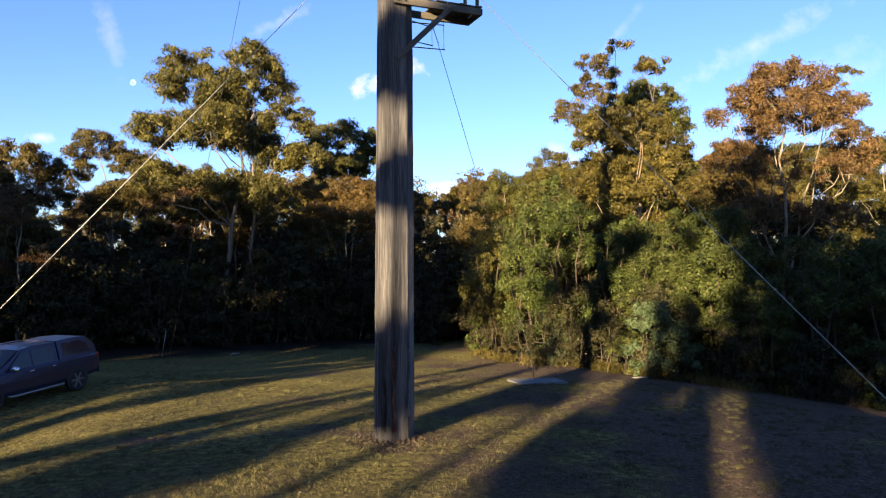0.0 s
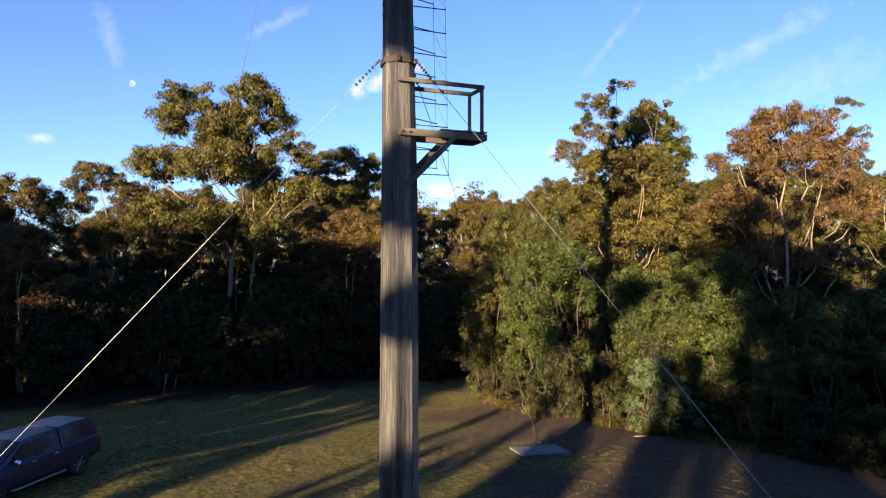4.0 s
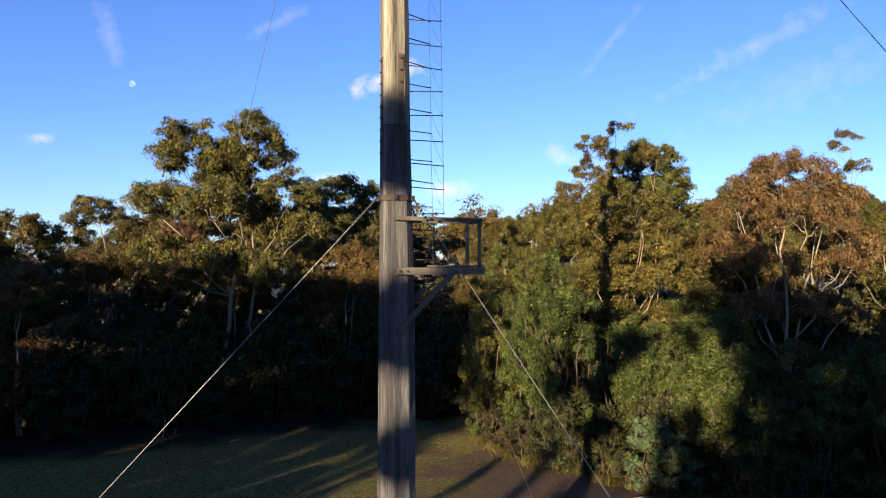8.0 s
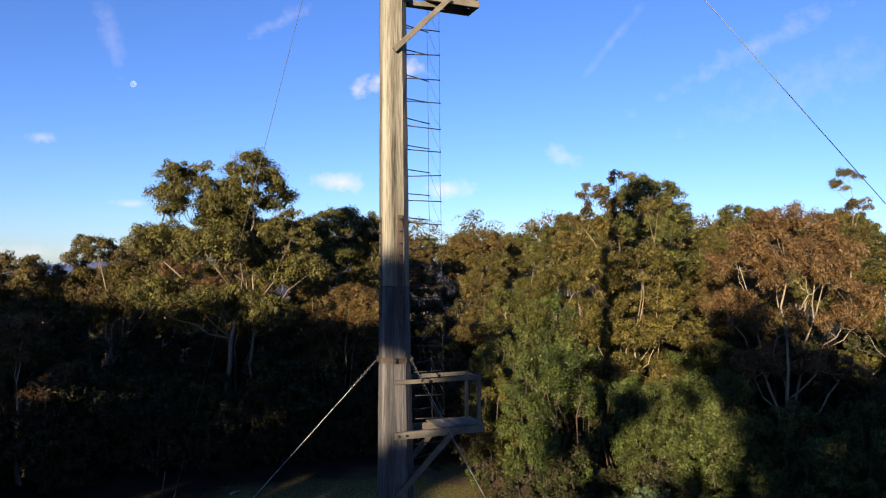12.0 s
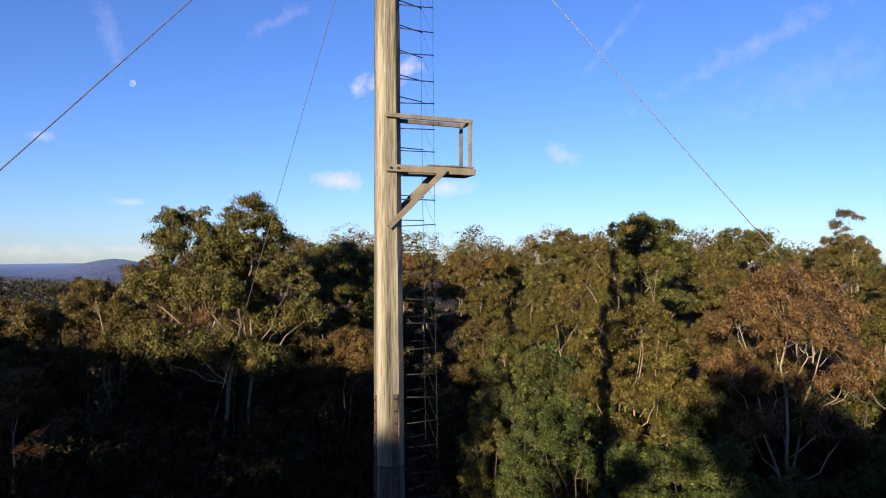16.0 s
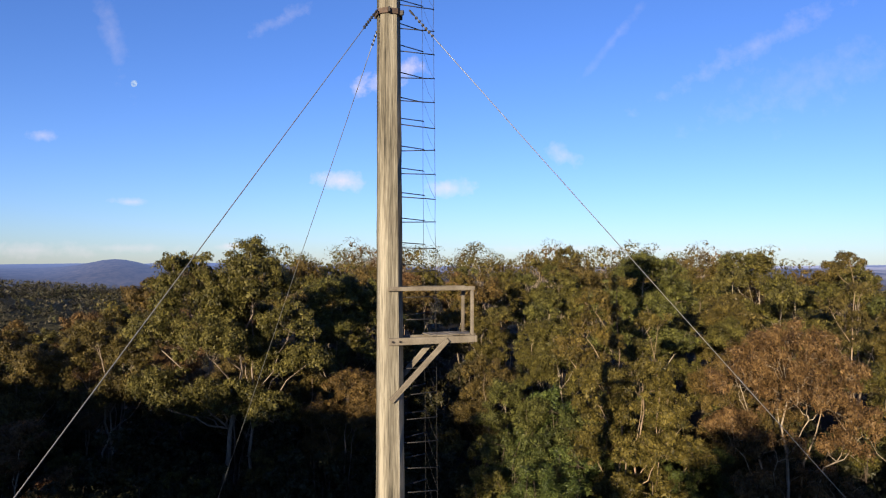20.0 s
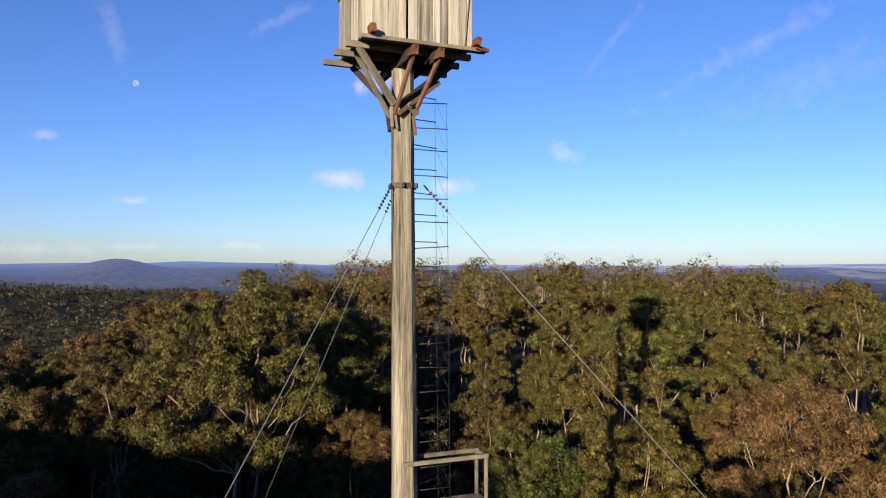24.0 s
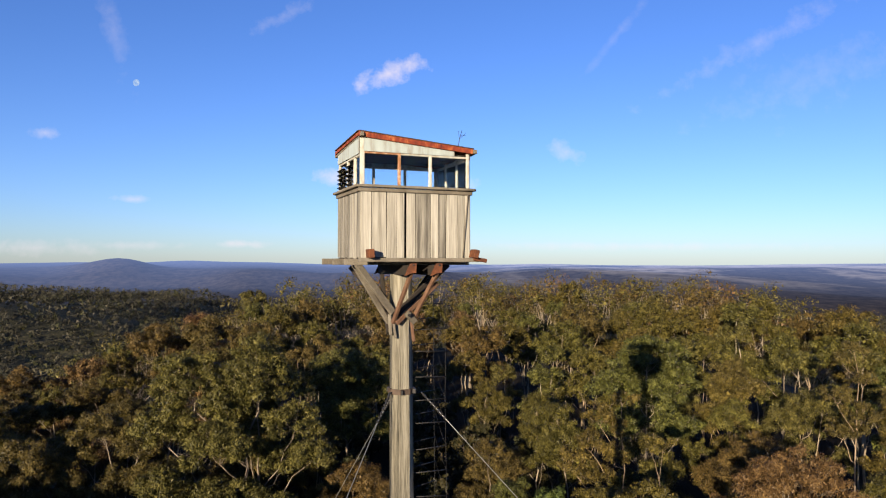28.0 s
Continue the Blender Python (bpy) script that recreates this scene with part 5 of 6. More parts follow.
# understorey along the far side of the clearing
for i in range(64):
    x = -62 + 66 * (i + rnd.random()) / 64
    y = edge_y(x) + rnd.choice((0.5, 2.0, 5.0, 9.0)) + rnd.uniform(0, 2)
    plant(shrubs[rnd.choice((0, 2))], x, y, rnd.uniform(0, 6.3), rnd.uniform(0.7, 1.7) if y - edge_y(x) > 2 else rnd.uniform(0.4, 0.9))
for i in range(18):
    x = -60 + 62 * (i + rnd.random()) / 18
    plant(wattles[2], x, edge_y(x) + rnd.uniform(6, 16), rnd.uniform(0, 6.3), rnd.uniform(0.6, 1.0))

# small trees under the canopy, whose dark leaf colour stands in for shade
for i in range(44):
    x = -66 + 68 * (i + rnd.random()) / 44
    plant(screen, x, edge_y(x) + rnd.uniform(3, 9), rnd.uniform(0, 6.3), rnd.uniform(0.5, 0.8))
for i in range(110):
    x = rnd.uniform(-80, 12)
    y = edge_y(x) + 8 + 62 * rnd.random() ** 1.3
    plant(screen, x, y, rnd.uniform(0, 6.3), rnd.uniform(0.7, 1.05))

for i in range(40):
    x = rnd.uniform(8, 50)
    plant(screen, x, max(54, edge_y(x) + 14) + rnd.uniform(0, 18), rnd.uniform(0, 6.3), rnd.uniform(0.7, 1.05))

for x, y in ((27.0, 54.0), (29.5, 59.0), (32.5, 64.0), (35.0, 57.0), (24.5, 57.0), (38.5, 63.0)):
    plant(screen, x, y, 0.9 * x, 1.05)

# the forest: trees one by one out to a hundred and seventy metres
stand = [(-20.1, 63), (-31, 67), (-12.3, 83), (-39, 63), (13.9, 50.5), (21.4, 75), (24.3, 48.5), (40.2, 68.5)]
SKYLINE = ([-0.66, -0.58, -0.553, -0.53, -0.44, -0.19, -0.02, 0.05, 0.16, 0.18, 0.34, 0.39, 0.41, 0.65],
           [0.15, 0.125, 0.03, 0.10, 0.14, 0.14, 0.105, 0.128, 0.14, 0.19, 0.185, 0.165, 0.175, 0.19])
for attempt in range(6000):
    a, r = rnd.uniform(-0.72, 0.72), math.sqrt(rnd.uniform(46 ** 2, 168 ** 2))
    x, y = r * math.sin(a), r * math.cos(a)
    if y < edge_y(x) + 3 or (abs(x - 14) < 16 and y < 57) or (-30 < x < -14 and y < 66) or (-0.13 < x / y < 0.055 and y < 100):
        continue
    need = 6.2 + r / 45
    if any((x - px_) ** 2 + (y - py_) ** 2 < need * need for px_, py_ in stand):
        continue
    stand.append((x, y))
    k = rnd.choice((0, 2, 3, 5, 0, 2, 3, 2, 0, 1) if x > 4 else (1, 5, 0, 3, 1, 5, 4, 0, 2))
    height = 23.0 * rnd.uniform(0.72, 1.12)
    cap = 4.2 + y * float(np.interp(x / y, *SKYLINE)) - gz(x, y)
    size = min(height, max(7.0, cap * rnd.uniform(0.88, 1.02))) / 23.0
    plant((kinds if r < 96 else plain_kinds)[k], x, y, rnd.uniform(0, 6.3), max(size, 0.62), size / max(size, 0.62))


# woods past that: too many to count
def woods(name, n, r0, r1, leaves, leaf, spread, tall, mat, seed, power=1.0, heads=6, inner=5):
    """Domed crowns, each of several leafy heads round a golden spiral, over the ground from r0 to r1."""
    rng = np.random.default_rng(seed)
    a = rng.uniform(-0.74, 0.74, n)
    r = (r0 ** (2 * power) + (r1 ** (2 * power) - r0 ** (2 * power)) * rng.uniform(0, 1, n)) ** (0.5 / power)
    x, y = r * np.sin(a), r * np.cos(a)
    z = ground_z(x, y)
    size = rng.uniform(0.65, 1.2, n)
    spin = rng.uniform(0, 6.3, n)
    out = []
    for h in range(heads):
        u = 1.0 if heads == 1 else 1 - 1.15 * (h + 0.4) / heads
        w = math.sqrt(1 - u * u) if heads > 1 else 0.0
        swing = spin + 2.4 * h + rng.normal(0, 0.3, n)
        stretch = rng.uniform(0.75, 1.1, n)
        c = np.stack((x + spread / 2 * size * w * np.cos(swing) * stretch, y + spread / 2 * size * w * np.sin(swing) * stretch, z + tall * size * (0.66 + 0.26 * u * stretch)), axis=-1)
        hr = spread * (0.40 if heads == 1 else 0.21) * rng.uniform(0.8, 1.2, n) * size
        d2 = rng.normal(size=(n, inner, 3)) * (0.28 * hr)[:, None, None]
        out.append(leaf_corners(rng, (c[:, None, :] + d2).reshape(-1, 3), 0.8 * spread * (0.36 if heads == 1 else 0.13), 0.6 * spread * (0.36 if heads == 1 else 0.11), 0.0))
        p = rng.normal(size=(n, leaves, 3))
        p /= np.linalg.norm(p, axis=2, keepdims=True)
        p[:, :, 2] = np.where(p[:, :, 2] < -0.2, -p[:, :, 2], p[:, :, 2])
        q = p * rng.uniform(0.8, 1.12, (n, leaves, 1)) * np.array((1, 1, 0.75)) * hr[:, None, None]
        out.append(facing_leaves(rng, (c[:, None, :] + q).reshape(-1, 3), p.reshape(-1, 3), leaf[0], leaf[1], 0.3, 0.6))
    return leaves_mesh(name, np.concatenate(out), mat), (x, y, z, size)


for i, (mat, word) in enumerate(((LEAF_GUM, "olive-green"), (LEAF_OLIVE, "olive"), (LEAF_GREEN, "green"), (LEAF_RUSSET, "russet"))):
    ob, (wx, wy, wz, ws) = woods("forest_canopy", (420, 420, 380, 120)[i], 160, 430, 70, (0.50, 0.22), 10.5, 23.0, mat, 90 + i, 1.0, 8, 8)
    tagged(ob, word + " canopy of distant gum forest on the ridge", "forest", kind="stuff")
    rng = np.random.default_rng(200 + i)
    verts, faces = [], []
    for x, y, z, s in zip(wx, wy, wz, ws):
        if math.hypot(x, y) > 300:
            continue
        for _ in range(7):
            base = np.array((x, y, z + 9 * s))
            tip = base + np.array((*rng.normal(0, 2.6, 2), rng.uniform(6, 10.0) * s))
            tube_into(verts, faces, [base, (base + tip) / 2 + rng.normal(0, 0.5, 3), tip], [0.13, 0.10, 0.04], 3)
    tagged(link_mesh("forest_limbs", verts, faces, BARK_PALE), "pale bare limbs among the distant canopy", "forest", kind="stuff")
for i, (mat, n) in enumerate(((LEAF_SHRUB, 5000), (LEAF_FAR, 13000))):
    ob, _ = woods("valley_forest", n, 380, SPLIT + 60, 20, (1.5, 0.85), 12.5, 20.0, mat, 120 + i, 0.85, 1, 4)
    tagged(ob, "far valley forest of small dark crowns", "forest", kind="stuff")

# unseen trees added behind the first eye, to shade the clearing from the low sun
along, across = Vector((0.367, 0.930, 0)), Vector((0.930, -0.367, 0))
def shade(proto, u, s, size, tall=1.0):
    """Plant by the sun's own axes: u across its beam, s along it."""
    p = across * u + along * s
    return plant(proto, p.x, p.y, 1.7 * u, (0.87 if proto is screen else 0.85) * size, tall)


for i in range(-6, 10):
    for row in (0, 1):
        shade(plain_kinds[(i + 2 * row) % 6], -82 + 6.0 * i + 2.5 * row, -39 - 9 * row, (1.34 if i < 5 else 1.3) + 0.06 * row)
        shade(screen, -84 + 6.0 * i + 2.5 * row, -36 - 5 * row, 1.35)
    shade(plain_kinds[(i + 3) % 6], -79 + 6.0 * i, -58, 1.28)
for i in range(8):
    for row in (0, 1, 2):
        shade(plain_kinds[(i + 2 * row) % 6], 2.8 + 5.5 * i + 2.0 * row, -39 - 9 * row, (1.10 if i < 1 else 0.78) + 0.05 * row, 1.27 if i < 1 else 1.62)
        shade(screen, 1.4 + 5.5 * i + 2.6 * row, -35 - 6 * row, 0.60 + 0.06 * row)
# unseen wattles, many stretched thin, placed to cut the sunlight into strips
for u, size, tall in ((-19.6, 0.62, 1.85), (-13.4, 0.36, 3.2), (-10.2, 0.45, 2.8), (-24, 1.2, 1.0), (-21.9, 0.62, 1.9), (-18.4, 0.55, 1.0), (-16.4, 0.5, 1.0), (-14.6, 0.55, 1.0), (-12.9, 0.8, 1.0), (-11.2, 0.78, 1.0),
                      (-9.6, 0.8, 1.0), (-8.4, 0.5, 1.2), (-3.0, 0.5, 2.2), (-2.4, 0.6, 1.85), (-1.5, 0.7, 1.7), (-0.2, 0.55, 1.2), (-20.3, 0.5, 1.9), (-22.6, 0.55, 1.9), (-12.2, 0.3, 3.3), (-9.8, 0.28, 3.0), (-2.5, 0.6, 2.55), (-1.3, 0.55, 2.9), (2.4, 1.0, 1.15), (3.8, 1.1, 1.15)):
    shade(screen, u, -36, size, tall)
shade(plain_kinds[1], -9.6, -38, 0.24, 4.2)
shade(plain_kinds[2], 2.4, -41, 1.16, 1.08)
shade(plain_kinds[3], -20.8, -42, 0.85, 1.62)
for i, u in enumerate((5.4, 9.8)):
    shade(plain_kinds[(3 * i + 1) % 6], u, -44, 0.74, 1.62)


# kinds that found no place
for k in kinds + plain_kinds + wattles + shrubs:
    if k.name not in used:
        for o in (*k.children, k):
            bpy.data.objects.remove(o)


def tiered_shade_gum(tiers, spread):
    """An unseen slim gum added to cast shade, its foliage in separate tiers of (low, high)."""
    rng = np.random.default_rng(31)
    verts, faces, corners = [], [], []
    top = max(h for _, h in tiers)
    tube_into(verts, faces, [(0, 0, -0.4), (0.1, 0, 0.5 * top), (0, 0.1, top - 0.5)], [0.22, 0.14, 0.03], 6)
    for lo, hi in tiers:
        for k in range(10):
            c = np.array((*rng.uniform(-0.5, 0.5, 2) * spread, rng.uniform(lo + 0.25 * (hi - lo), hi - 0.25 * (hi - lo))))
            tube_into(verts, faces, [(0, 0, c[2] - 0.5), c], [0.05, 0.01], 4)
            corners.append(leaf_corners(rng, clump_points(rng, c, 0.75, min(1.0, (hi - lo) / 2.2), 180), 0.45, 0.24, 0.4))
    ob = empty("gum_tree")
    link_mesh("trunk", verts, faces, BARK_PALE, ob, True)
    leaves_mesh("crown", np.concatenate(corners), LEAF_GUM, ob)
    return tagged(ob, "unseen slim gum added sunward of the clearing, foliage tiers placed to cast shade", "gum tree")


# tier heights are set so their shadows band the pole, platform and ground
p = across * -7.1 + along * -38
lift = gz(p.x, p.y)
tiered = tiered_shade_gum([(a - lift, b - lift) for a, b in ((9.4, 14.0), (15.7, 17.0), (17.75, 20.6), (22.3, 24.8))], 1.5)
tiered.location = (p.x, p.y, lift)
p = across * -5.2 + along * -39
lift = gz(p.x, p.y)
tiered_shade_gum([(19.8 - lift, 23.4 - lift)], 1.5).location = (p.x, p.y, lift)
p = across * -6.9 + along * -40
lift = gz(p.x, p.y)
tiered_shade_gum([(11.0 - lift, 12.5 - lift)], 2.2).location = (p.x, p.y, lift)


# ---- vehicle ----
CAR_PAINT = plain("grey_blue_car_paint", (0.034, 0.033, 0.058), 0.28, 0.5)
CAR_BLACK = plain("black_plastic", (0.012, 0.012, 0.013), 0.6)
TYRE = plain("tyre_rubber", (0.015, 0.015, 0.015), 0.85)
CHROME = plain("chrome", (0.75, 0.75, 0.76), 0.12, 1.0)
ALLOY = plain("alloy", (0.22, 0.22, 0.23), 0.35, 0.9)
CAR_GLASS = plain("tinted_glass", (0.01, 0.012, 0.016), 0.08, 0.0, 0.4)
LAMP_RED = plain("red_lamp", (0.35, 0.02, 0.015), 0.2)
LAMP_CLEAR = plain("clear_lamp", (0.7, 0.72, 0.75), 0.1)


def loft(stations):
    """A body from stations of (x, [(half width, z), ...] from the bottom up), the same on both sides."""
    bm = bmesh.new()
    rings = []
    for x, prof in stations:
        ring = [bm.verts.new((x, w, z)) for w, z in prof] + [bm.verts.new((x, -w, z)) for w, z in reversed(prof)]
        rings.append(ring)
    for a, b in zip(rings, rings[1:]):
        m = len(a)
        for i in range(m):
            bm.faces.new((a[i], a[(i + 1) % m], b[(i + 1) % m], b[i]))
    bm.faces.new(rings[0])
    bm.faces.new(rings[-1][::-1])
    bmesh.ops.recalc_face_normals(bm, faces=bm.faces[:])
    return bm


def utility_vehicle():
    ob = empty("utility_vehicle")
    tagged(ob, "parked grey-blue dual-cab utility with a matching canopy over its tray", "car")

    def sect(z0, z1, w0, w1, w2):
        return [(w0, z0), (w1, z0 + 0.12), (w1, z0 + 0.42), (w2, z1 - 0.06), (w2 - 0.06, z1)]
    body = part("body", loft([(2.66, sect(0.55, 0.85, 0.60, 0.66, 0.62)), (2.55, sect(0.42, 0.98, 0.80, 0.86, 0.78)), (2.1, sect(0.40, 1.06, 0.86, 0.92, 0.84)),
                              (1.1, sect(0.40, 1.12, 0.88, 0.925, 0.88)), (0.2, sect(0.40, 1.13, 0.88, 0.925, 0.89)), (-1.0, sect(0.40, 1.15, 0.88, 0.925, 0.90)),
                              (-2.3, sect(0.46, 1.17, 0.87, 0.925, 0.90)), (-2.62, sect(0.52, 1.16, 0.80, 0.88, 0.86))]), CAR_PAINT, ob, smooth=False)
    cab = part("cab", loft([(1.25, [(0.80, 1.08), (0.78, 1.12)]), (0.42, [(0.84, 1.08), (0.64, 1.72)]), (0.0, [(0.85, 1.08), (0.66, 1.78)]), (-0.92, [(0.86, 1.08), (0.66, 1.77)])]), CAR_PAINT, ob)
    can = part("canopy", loft([(-0.95, [(0.87, 1.14), (0.68, 1.80)]), (-1.5, [(0.87, 1.14), (0.69, 1.83)]), (-2.2, [(0.86, 1.14), (0.68, 1.79)]), (-2.56, [(0.82, 1.14), (0.72, 1.45)])]), CAR_PAINT, ob)

    def side_window(name, pts, parent, s, base=0.862):
        vs = []
        for x, z in pts:
            w = base - (z - 1.1) * 0.285
            vs += [(x, s * (w + 0.004), z), (x, s * (w - 0.02), z)]
        n = len(pts)
        f = [tuple(range(0, 2 * n, 2)), tuple(range(1, 2 * n, 2))[::-1]] + [(2 * i, (2 * i + 2) % (2 * n), (2 * i + 3) % (2 * n), 2 * i + 1) for i in range(n)]
        return link_mesh(name, vs, f, CAR_GLASS, parent)
    for s in (1, -1):
        side_window("front_window", [(0.98, 1.16), (0.13, 1.17), (0.13, 1.64), (0.42, 1.63)], cab, s)
        side_window("rear_window", [(0.05, 1.17), (-0.74, 1.19), (-0.82, 1.45), (-0.72, 1.66), (0.05, 1.65)], cab, s)
        side_window("canopy_window", [(-1.12, 1.26), (-2.30, 1.28), (-2.16, 1.58), (-1.9, 1.70), (-1.12, 1.70)], can, s, 0.890)
        part("tail_lamp", block_bm(0.12, 0.06, 0.36, Matrix.Translation((-2.55, s * 0.85, 0.98)), 0.02), LAMP_RED, body, "red tail lamp")
        part("head_lamp", block_bm(0.26, 0.16, 0.16, Matrix.Translation((2.42, s * 0.74, 0.90)), 0.04), LAMP_CLEAR, body, "clear headlamp")
        mir = bmesh.new()
        bmesh.ops.create_uvsphere(mir, u_segments=14, v_segments=10, radius=1.0, matrix=Matrix.Translation((0.86, s * 1.03, 1.20)) @ Matrix.Diagonal((0.09, 0.14, 0.10, 1)))
        part("mirror", mir, CHROME, body, "chrome wing mirror", True)
        for x in (0.18, -0.68):
            part("door_handle", block_bm(0.17, 0.03, 0.035, Matrix.Translation((x, s * 0.925, 1.03)), 0.01), CHROME, body, "chrome door handle")
        rod("side_step", [(1.05, s * 0.90, 0.38), (0.95, s * 0.97, 0.36), (-0.95, s * 0.97, 0.36), (-1.05, s * 0.90, 0.38)], 0.04, ALLOY, ob, "alloy side step", 8)
        rod("roof_rail", [(0.35, s * 0.55, 1.77), (0.2, s * 0.55, 1.82), (-0.6, s * 0.55, 1.83), (-0.75, s * 0.55, 1.78)], 0.018, ALLOY, cab, sides=6)
        for x in (1.62, -1.60):
            arch = bmesh.new()
            bmesh.ops.create_cone(arch, cap_ends=True, segments=24, radius1=0.44, radius2=0.44, depth=0.03, matrix=Matrix.Translation((x, s * 0.917, 0.44)) @ Matrix.Rotation(radians(90), 4, "X"))
            part("wheel_arch", arch, CAR_BLACK, body)
            wheel = empty("wheel")
            wheel.parent = ob
            wheel.location = (x, s * 0.84, 0.385)
            verts, faces = [], []
            seg, prof = 28, ((-0.12, 0.27), (-0.13, 0.34), (-0.10, 0.385), (0.10, 0.385), (0.13, 0.34), (0.12, 0.27))
            for i in range(seg):
                a = 2 * math.pi * i / seg
                verts += [(r * math.cos(a), y, r * math.sin(a)) for y, r in prof]
            for i in range(seg):
                for k in range(6):
                    a0, b0 = 6 * i + k, 6 * ((i + 1) % seg) + k
                    a1, b1 = 6 * i + (k + 1) % 6, 6 * ((i + 1) % seg) + (k + 1) % 6
                    faces.append((a0, b0, b1, a1))
            link_mesh("tyre", verts, faces, TYRE, wheel, True)
            rim = bmesh.new()
            bmesh.ops.create_cone(rim, cap_ends=True, segments=24, radius1=0.27, radius2=0.27, depth=0.05, matrix=Matrix.Translation((0, s * 0.05, 0)) @ Matrix.Rotation(radians(90), 4, "X"))
            part("hub_disc", rim, CAR_BLACK, wheel)
            spokes = bmesh.new()
            for k in range(6):
                a = math.pi * k / 3
                t = block_bm(0.25, 0.03, 0.05, Matrix.Translation((0.145 * math.cos(a), s * 0.10, 0.145 * math.sin(a))) @ Matrix.Rotation(-a, 4, "Y"), 0.008)
                tmp = bpy.data.meshes.new("spoke")
                t.to_mesh(tmp)
                t.free()
                spokes.from_mesh(tmp)
                bpy.data.meshes.remove(tmp)
            part("rim", spokes, ALLOY, wheel, "six-spoke alloy rim")
    part("windscreen", block_bm(0.02, 1.30, 0.98, Matrix.Translation((0.86, 0, 1.42)) @ Matrix.Rotation(radians(-52), 4, "Y"), 0.0), CAR_GLASS, cab)
    part("rear_bumper", block_bm(0.18, 1.70, 0.20, Matrix.Translation((-2.62, 0, 0.56)), 0.04), CAR_BLACK, ob)
    part("front_bumper", block_bm(0.20, 1.60, 0.30, Matrix.Translation((2.60, 0, 0.58)), 0.06), CAR_PAINT, ob)
    part("tailgate", block_bm(0.03, 1.40, 0.46, Matrix.Translation((-2.635, 0, 0.92)), 0.02), CAR_PAINT, body)
    return ob


car = utility_vehicle()
CAR_TURN = radians(-107.7)
fwd, lft = Vector((math.cos(CAR_TURN), math.sin(CAR_TURN), 0)), Vector((-math.sin(CAR_TURN), math.cos(CAR_TURN), 0))
spot = Vector((-15.13, 24.55, 0))
z_rear, z_front = gz(*(spot - 1.6 * fwd).xy), gz(*(spot + 1.6 * fwd).xy)
car.matrix_world = Matrix.Translation((spot.x, spot.y, (z_rear + z_front) / 2)) @ Matrix.Rotation(CAR_TURN, 4, "Z") @ Matrix.Rotation(-math.atan2(z_front - z_rear, 3.2), 4, "Y") @ Matrix.Diagonal((1.08, 1.06, 1.08, 1))

# ---- small things in the clearing ----
slab = part("concrete_slab", block_bm(2.3, 1.7, 0.16, Matrix.Identity(4), 0.02), CONCRETE, None)
slab.location = (4.3, 31.6, gz(4.3, 31.6) + 0.02)
slab.rotation_euler = (radians(-3), 0, radians(12))
tagged(slab, "low weathered concrete anchor slab set in the grass", "slab")
stub = empty("bent_iron_stake", Matrix.Translation((4.2, 32.4, gz(4.2, 32.4))))
tagged(stub, "bent rusty iron stake beside the slab", "stake")
rod("shaft", [(0.05, 0, -0.1), (0.02, 0, 0.5), (-0.06, 0, 0.85), (-0.14, 0, 1.0)], 0.025, BROWN_IRON, stub)
rod("cross_arm", [(-0.16, 0, 0.70), (0.12, 0, 0.62)], 0.02, BROWN_IRON, stub)
for x, y, h, tip in ((-20.6, 50.6, 1.9, 0.3),):
    post = rod("marker_post", [(0, 0, -0.2), (tip, 0, h)], 0.028, ZINC, None)
    post.location = (x, y, gz(x, y))
    tagged(post, "thin pale leaning post at the forest edge", "post")
LOG_WOOD = material("fallen_wood", ((0.06636, 0.05544, 0.04452), (0.1882, 0.1663, 0.1386), (0.2772, 0.2554, 0.2218)), 2, rough=0.9, fine=20)
for x, y, a, ln, r in ((-15.5, 51.5, 1.1, 0.9, 0.09), (23.4, 31.2, 0.9, 2.2, 0.05), (10.6, 37.2, 0.4, 1.0, 0.06)):
    verts, faces = [], []
    tube_into(verts, faces, [(-ln / 2, 0, r * 0.6), (0, 0.06, r * 0.8), (ln / 2, -0.03, r * 0.6)], [r, r * 0.9, r * 0.6], 7)
    lg = tagged(link_mesh("fallen_branch", verts, faces, LOG_WOOD, None, True), "bleached fallen branch on the grass", "branch", "fallen branches")
    lg.location, lg.rotation_euler = (x, y, gz(x, y)), (0, 0, a)

# short grass, leaf litter and chips over the clearing
rng = np.random.default_rng(9)


def strew(name, n, x0, x1, y0, y1, length, wide, droop, mat, label, patchy, lift=0.0):
    x, y = rng.uniform(x0, x1, n), y0 + (y1 - y0) * rng.uniform(0, 1, n) ** 1.6
    keep = np.sin(0.55 * x + 1.3 * np.sin(0.4 * y)) + np.sin(0.7 * y + 1.1 * np.sin(0.33 * x)) + rng.normal(0, 0.7, n) > patchy
    keep &= rng.random(n) > 0.75 * smooth(1.0, 8.0, x)
    x, y = x[keep], y[keep]
    c = np.stack((x, y, ground_z(x, y) + lift), axis=-1)
    return tagged(leaves_mesh(name, leaf_corners(rng, c, length, wide, droop), mat), label, "ground cover", kind="stuff")


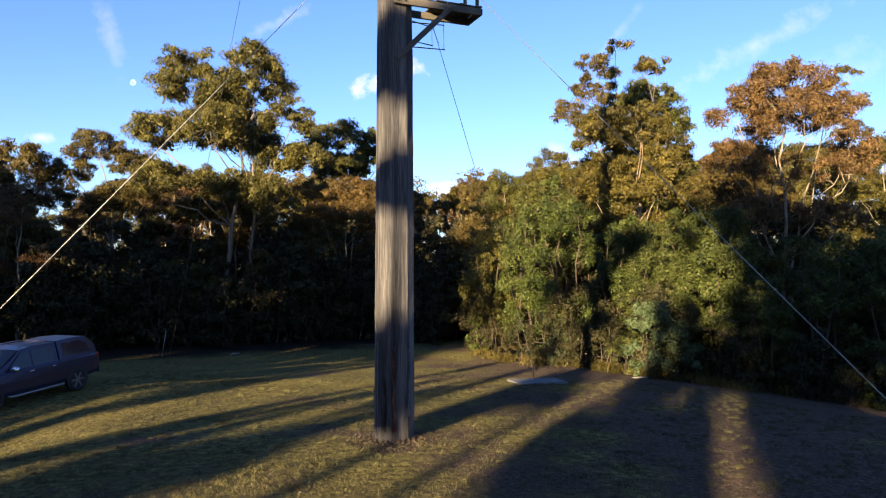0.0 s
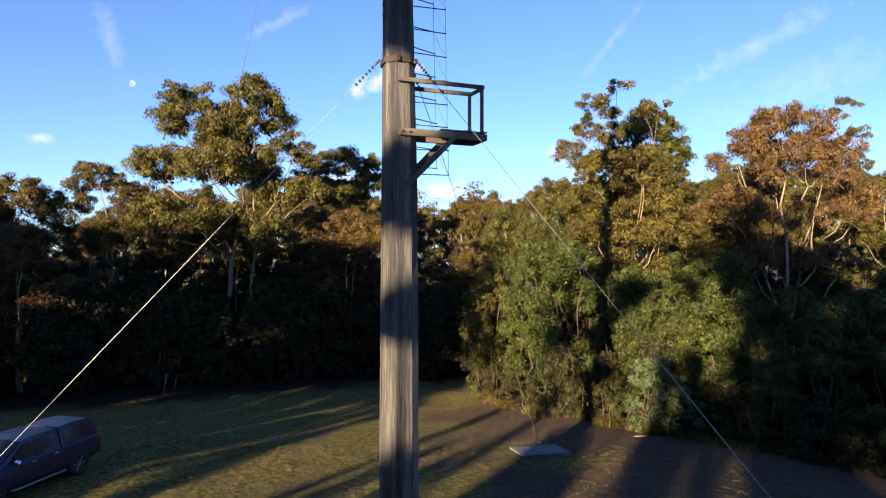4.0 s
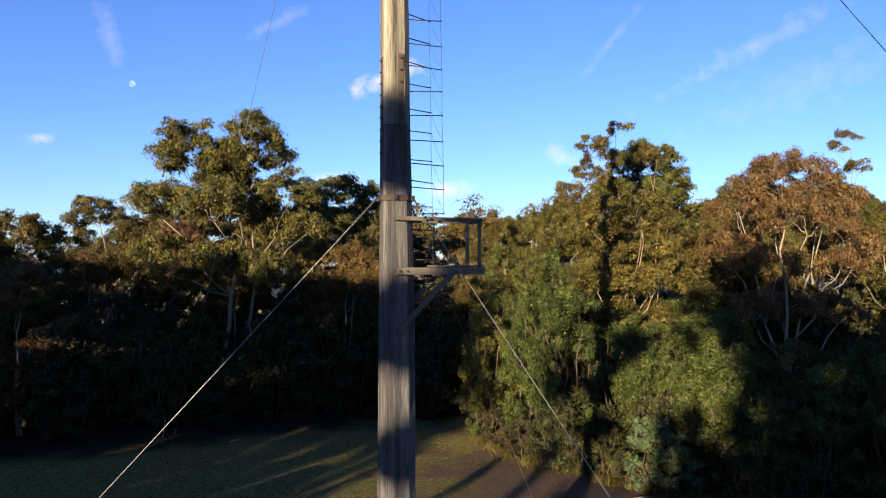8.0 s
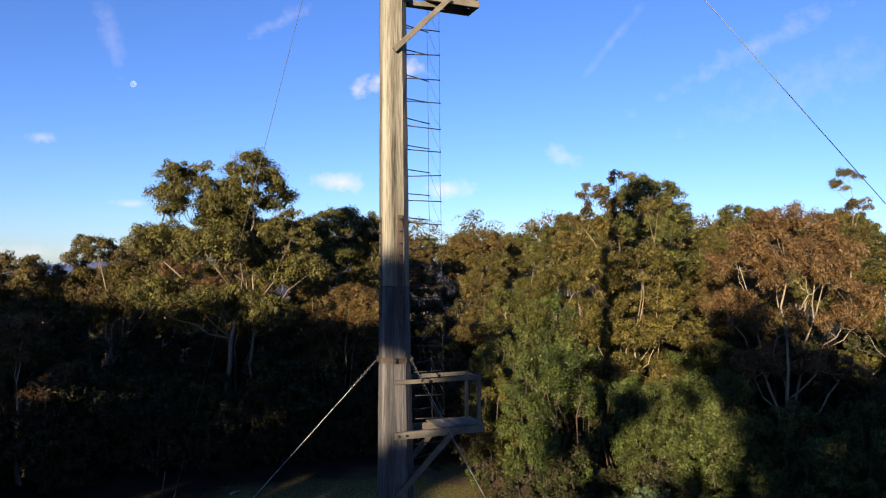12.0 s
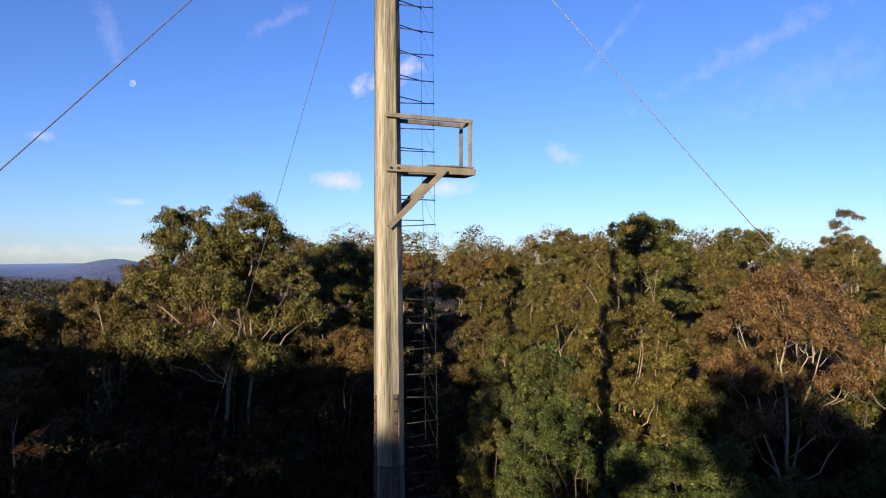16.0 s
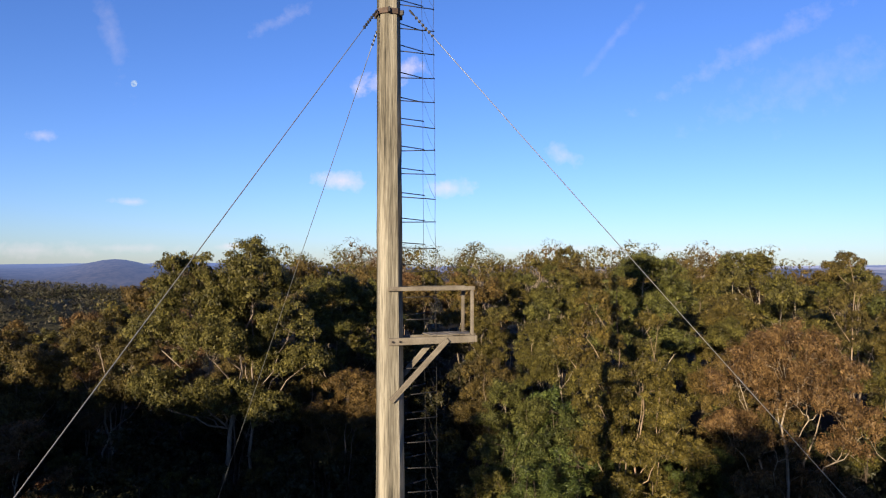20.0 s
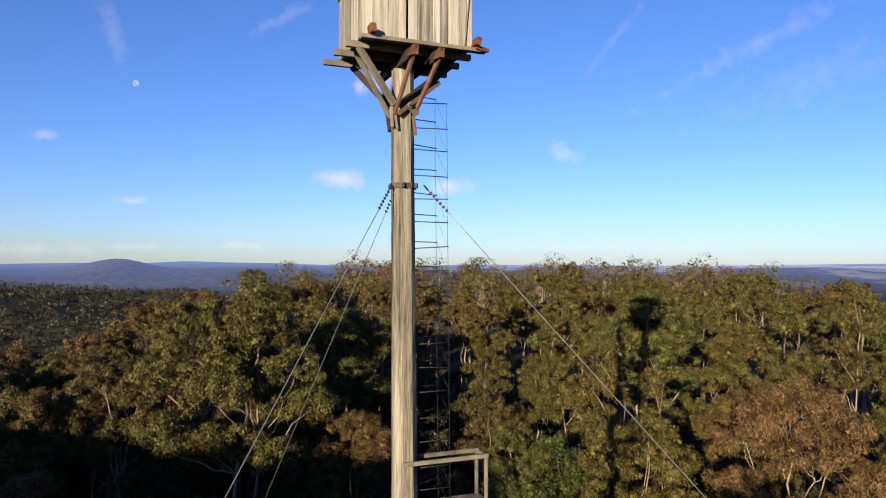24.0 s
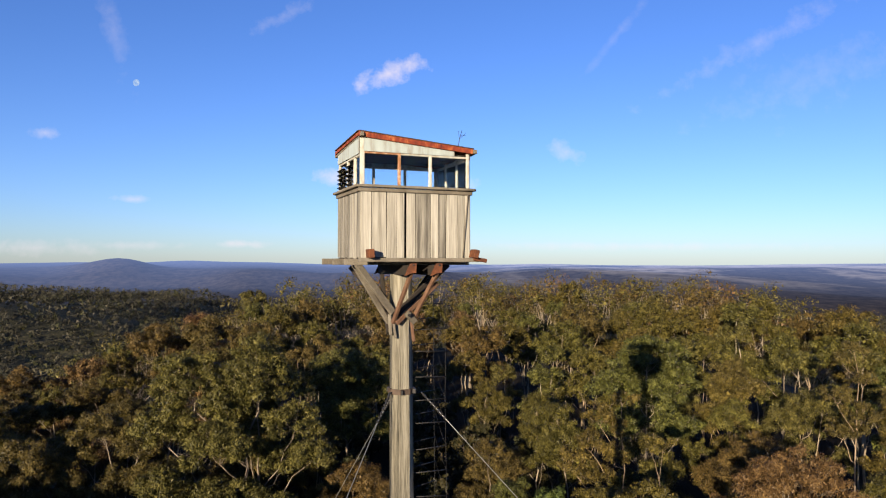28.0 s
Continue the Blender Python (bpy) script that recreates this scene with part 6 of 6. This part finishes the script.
strew("grass", 230000, -15, 15, 10, 34, 0.055, 0.010, -0.9, GRASS, "short dry yellow-green grass over the clearing", -0.7, 0.016)
strew("far_grass", 60000, -26, 24, 30, 52, 0.09, 0.018, -0.9, GRASS, "short dry grass towards the trees", -0.7, 0.025)
strew("leaf_litter", 9000, -22, 24, 10, 40, 0.06, 0.022, 0.0, BARK_MID, "scattered dry leaves, bark and wood chips", 0.2, 0.01)
# soil and chips heaped round the pole's foot
ring = rng.uniform(0, 2 * math.pi, 900)
reach = 0.46 + np.abs(rng.normal(0, 0.38, 900))
px_, py_ = PX + reach * np.cos(ring), PY + reach * np.sin(ring)
tagged(leaves_mesh("wood_chips", leaf_corners(rng, np.column_stack((px_, py_, ground_z(px_, py_) + np.clip(0.09 - 0.1 * (reach - 0.46), 0.01, 1) * rng.uniform(0.3, 1, 900))), 0.08, 0.03, 0.0), BARK_DARK), "wood chips and leaves heaped round the pole's foot", "ground cover", kind="stuff")
# tufts that stand above the short grass
seat = rng.uniform((-14, 10.5), (14, 33), (2600, 2))
count = rng.integers(12, 40, len(seat))
seat = np.repeat(seat, count, axis=0) + rng.normal(0, 0.07, (count.sum(), 2))
tufts = np.column_stack((seat, ground_z(seat[:, 0], seat[:, 1]) + 0.03))
tagged(leaves_mesh("grass_tufts", leaf_corners(rng, tufts, 0.11, 0.013, -1.0), GRASS), "tufts of longer dry grass in the clearing", "ground cover", kind="stuff")
# tall grass along the thicket's foot
spots = []
for i in range(46):
    x = rng.uniform(2.5, 25)
    y = edge_y(x) - rng.uniform(-0.6, 2.2) * (1.0 if x < 20 else 1.6)
    n = int(rng.integers(40, 170))
    r = rng.uniform(0.15, 0.45)
    px_, py_ = x + rng.normal(0, r, n), y + rng.normal(0, r, n)
    spots.append(np.stack((px_, py_, ground_z(px_, py_) + rng.uniform(0.05, 0.5, n)), axis=-1))
tagged(leaves_mesh("tall_grass", leaf_corners(rng, np.concatenate(spots), 0.55, 0.035, -1.1), LEAF_GUM), "tall grass and bracken along the thicket's foot", "ground cover", kind="stuff")
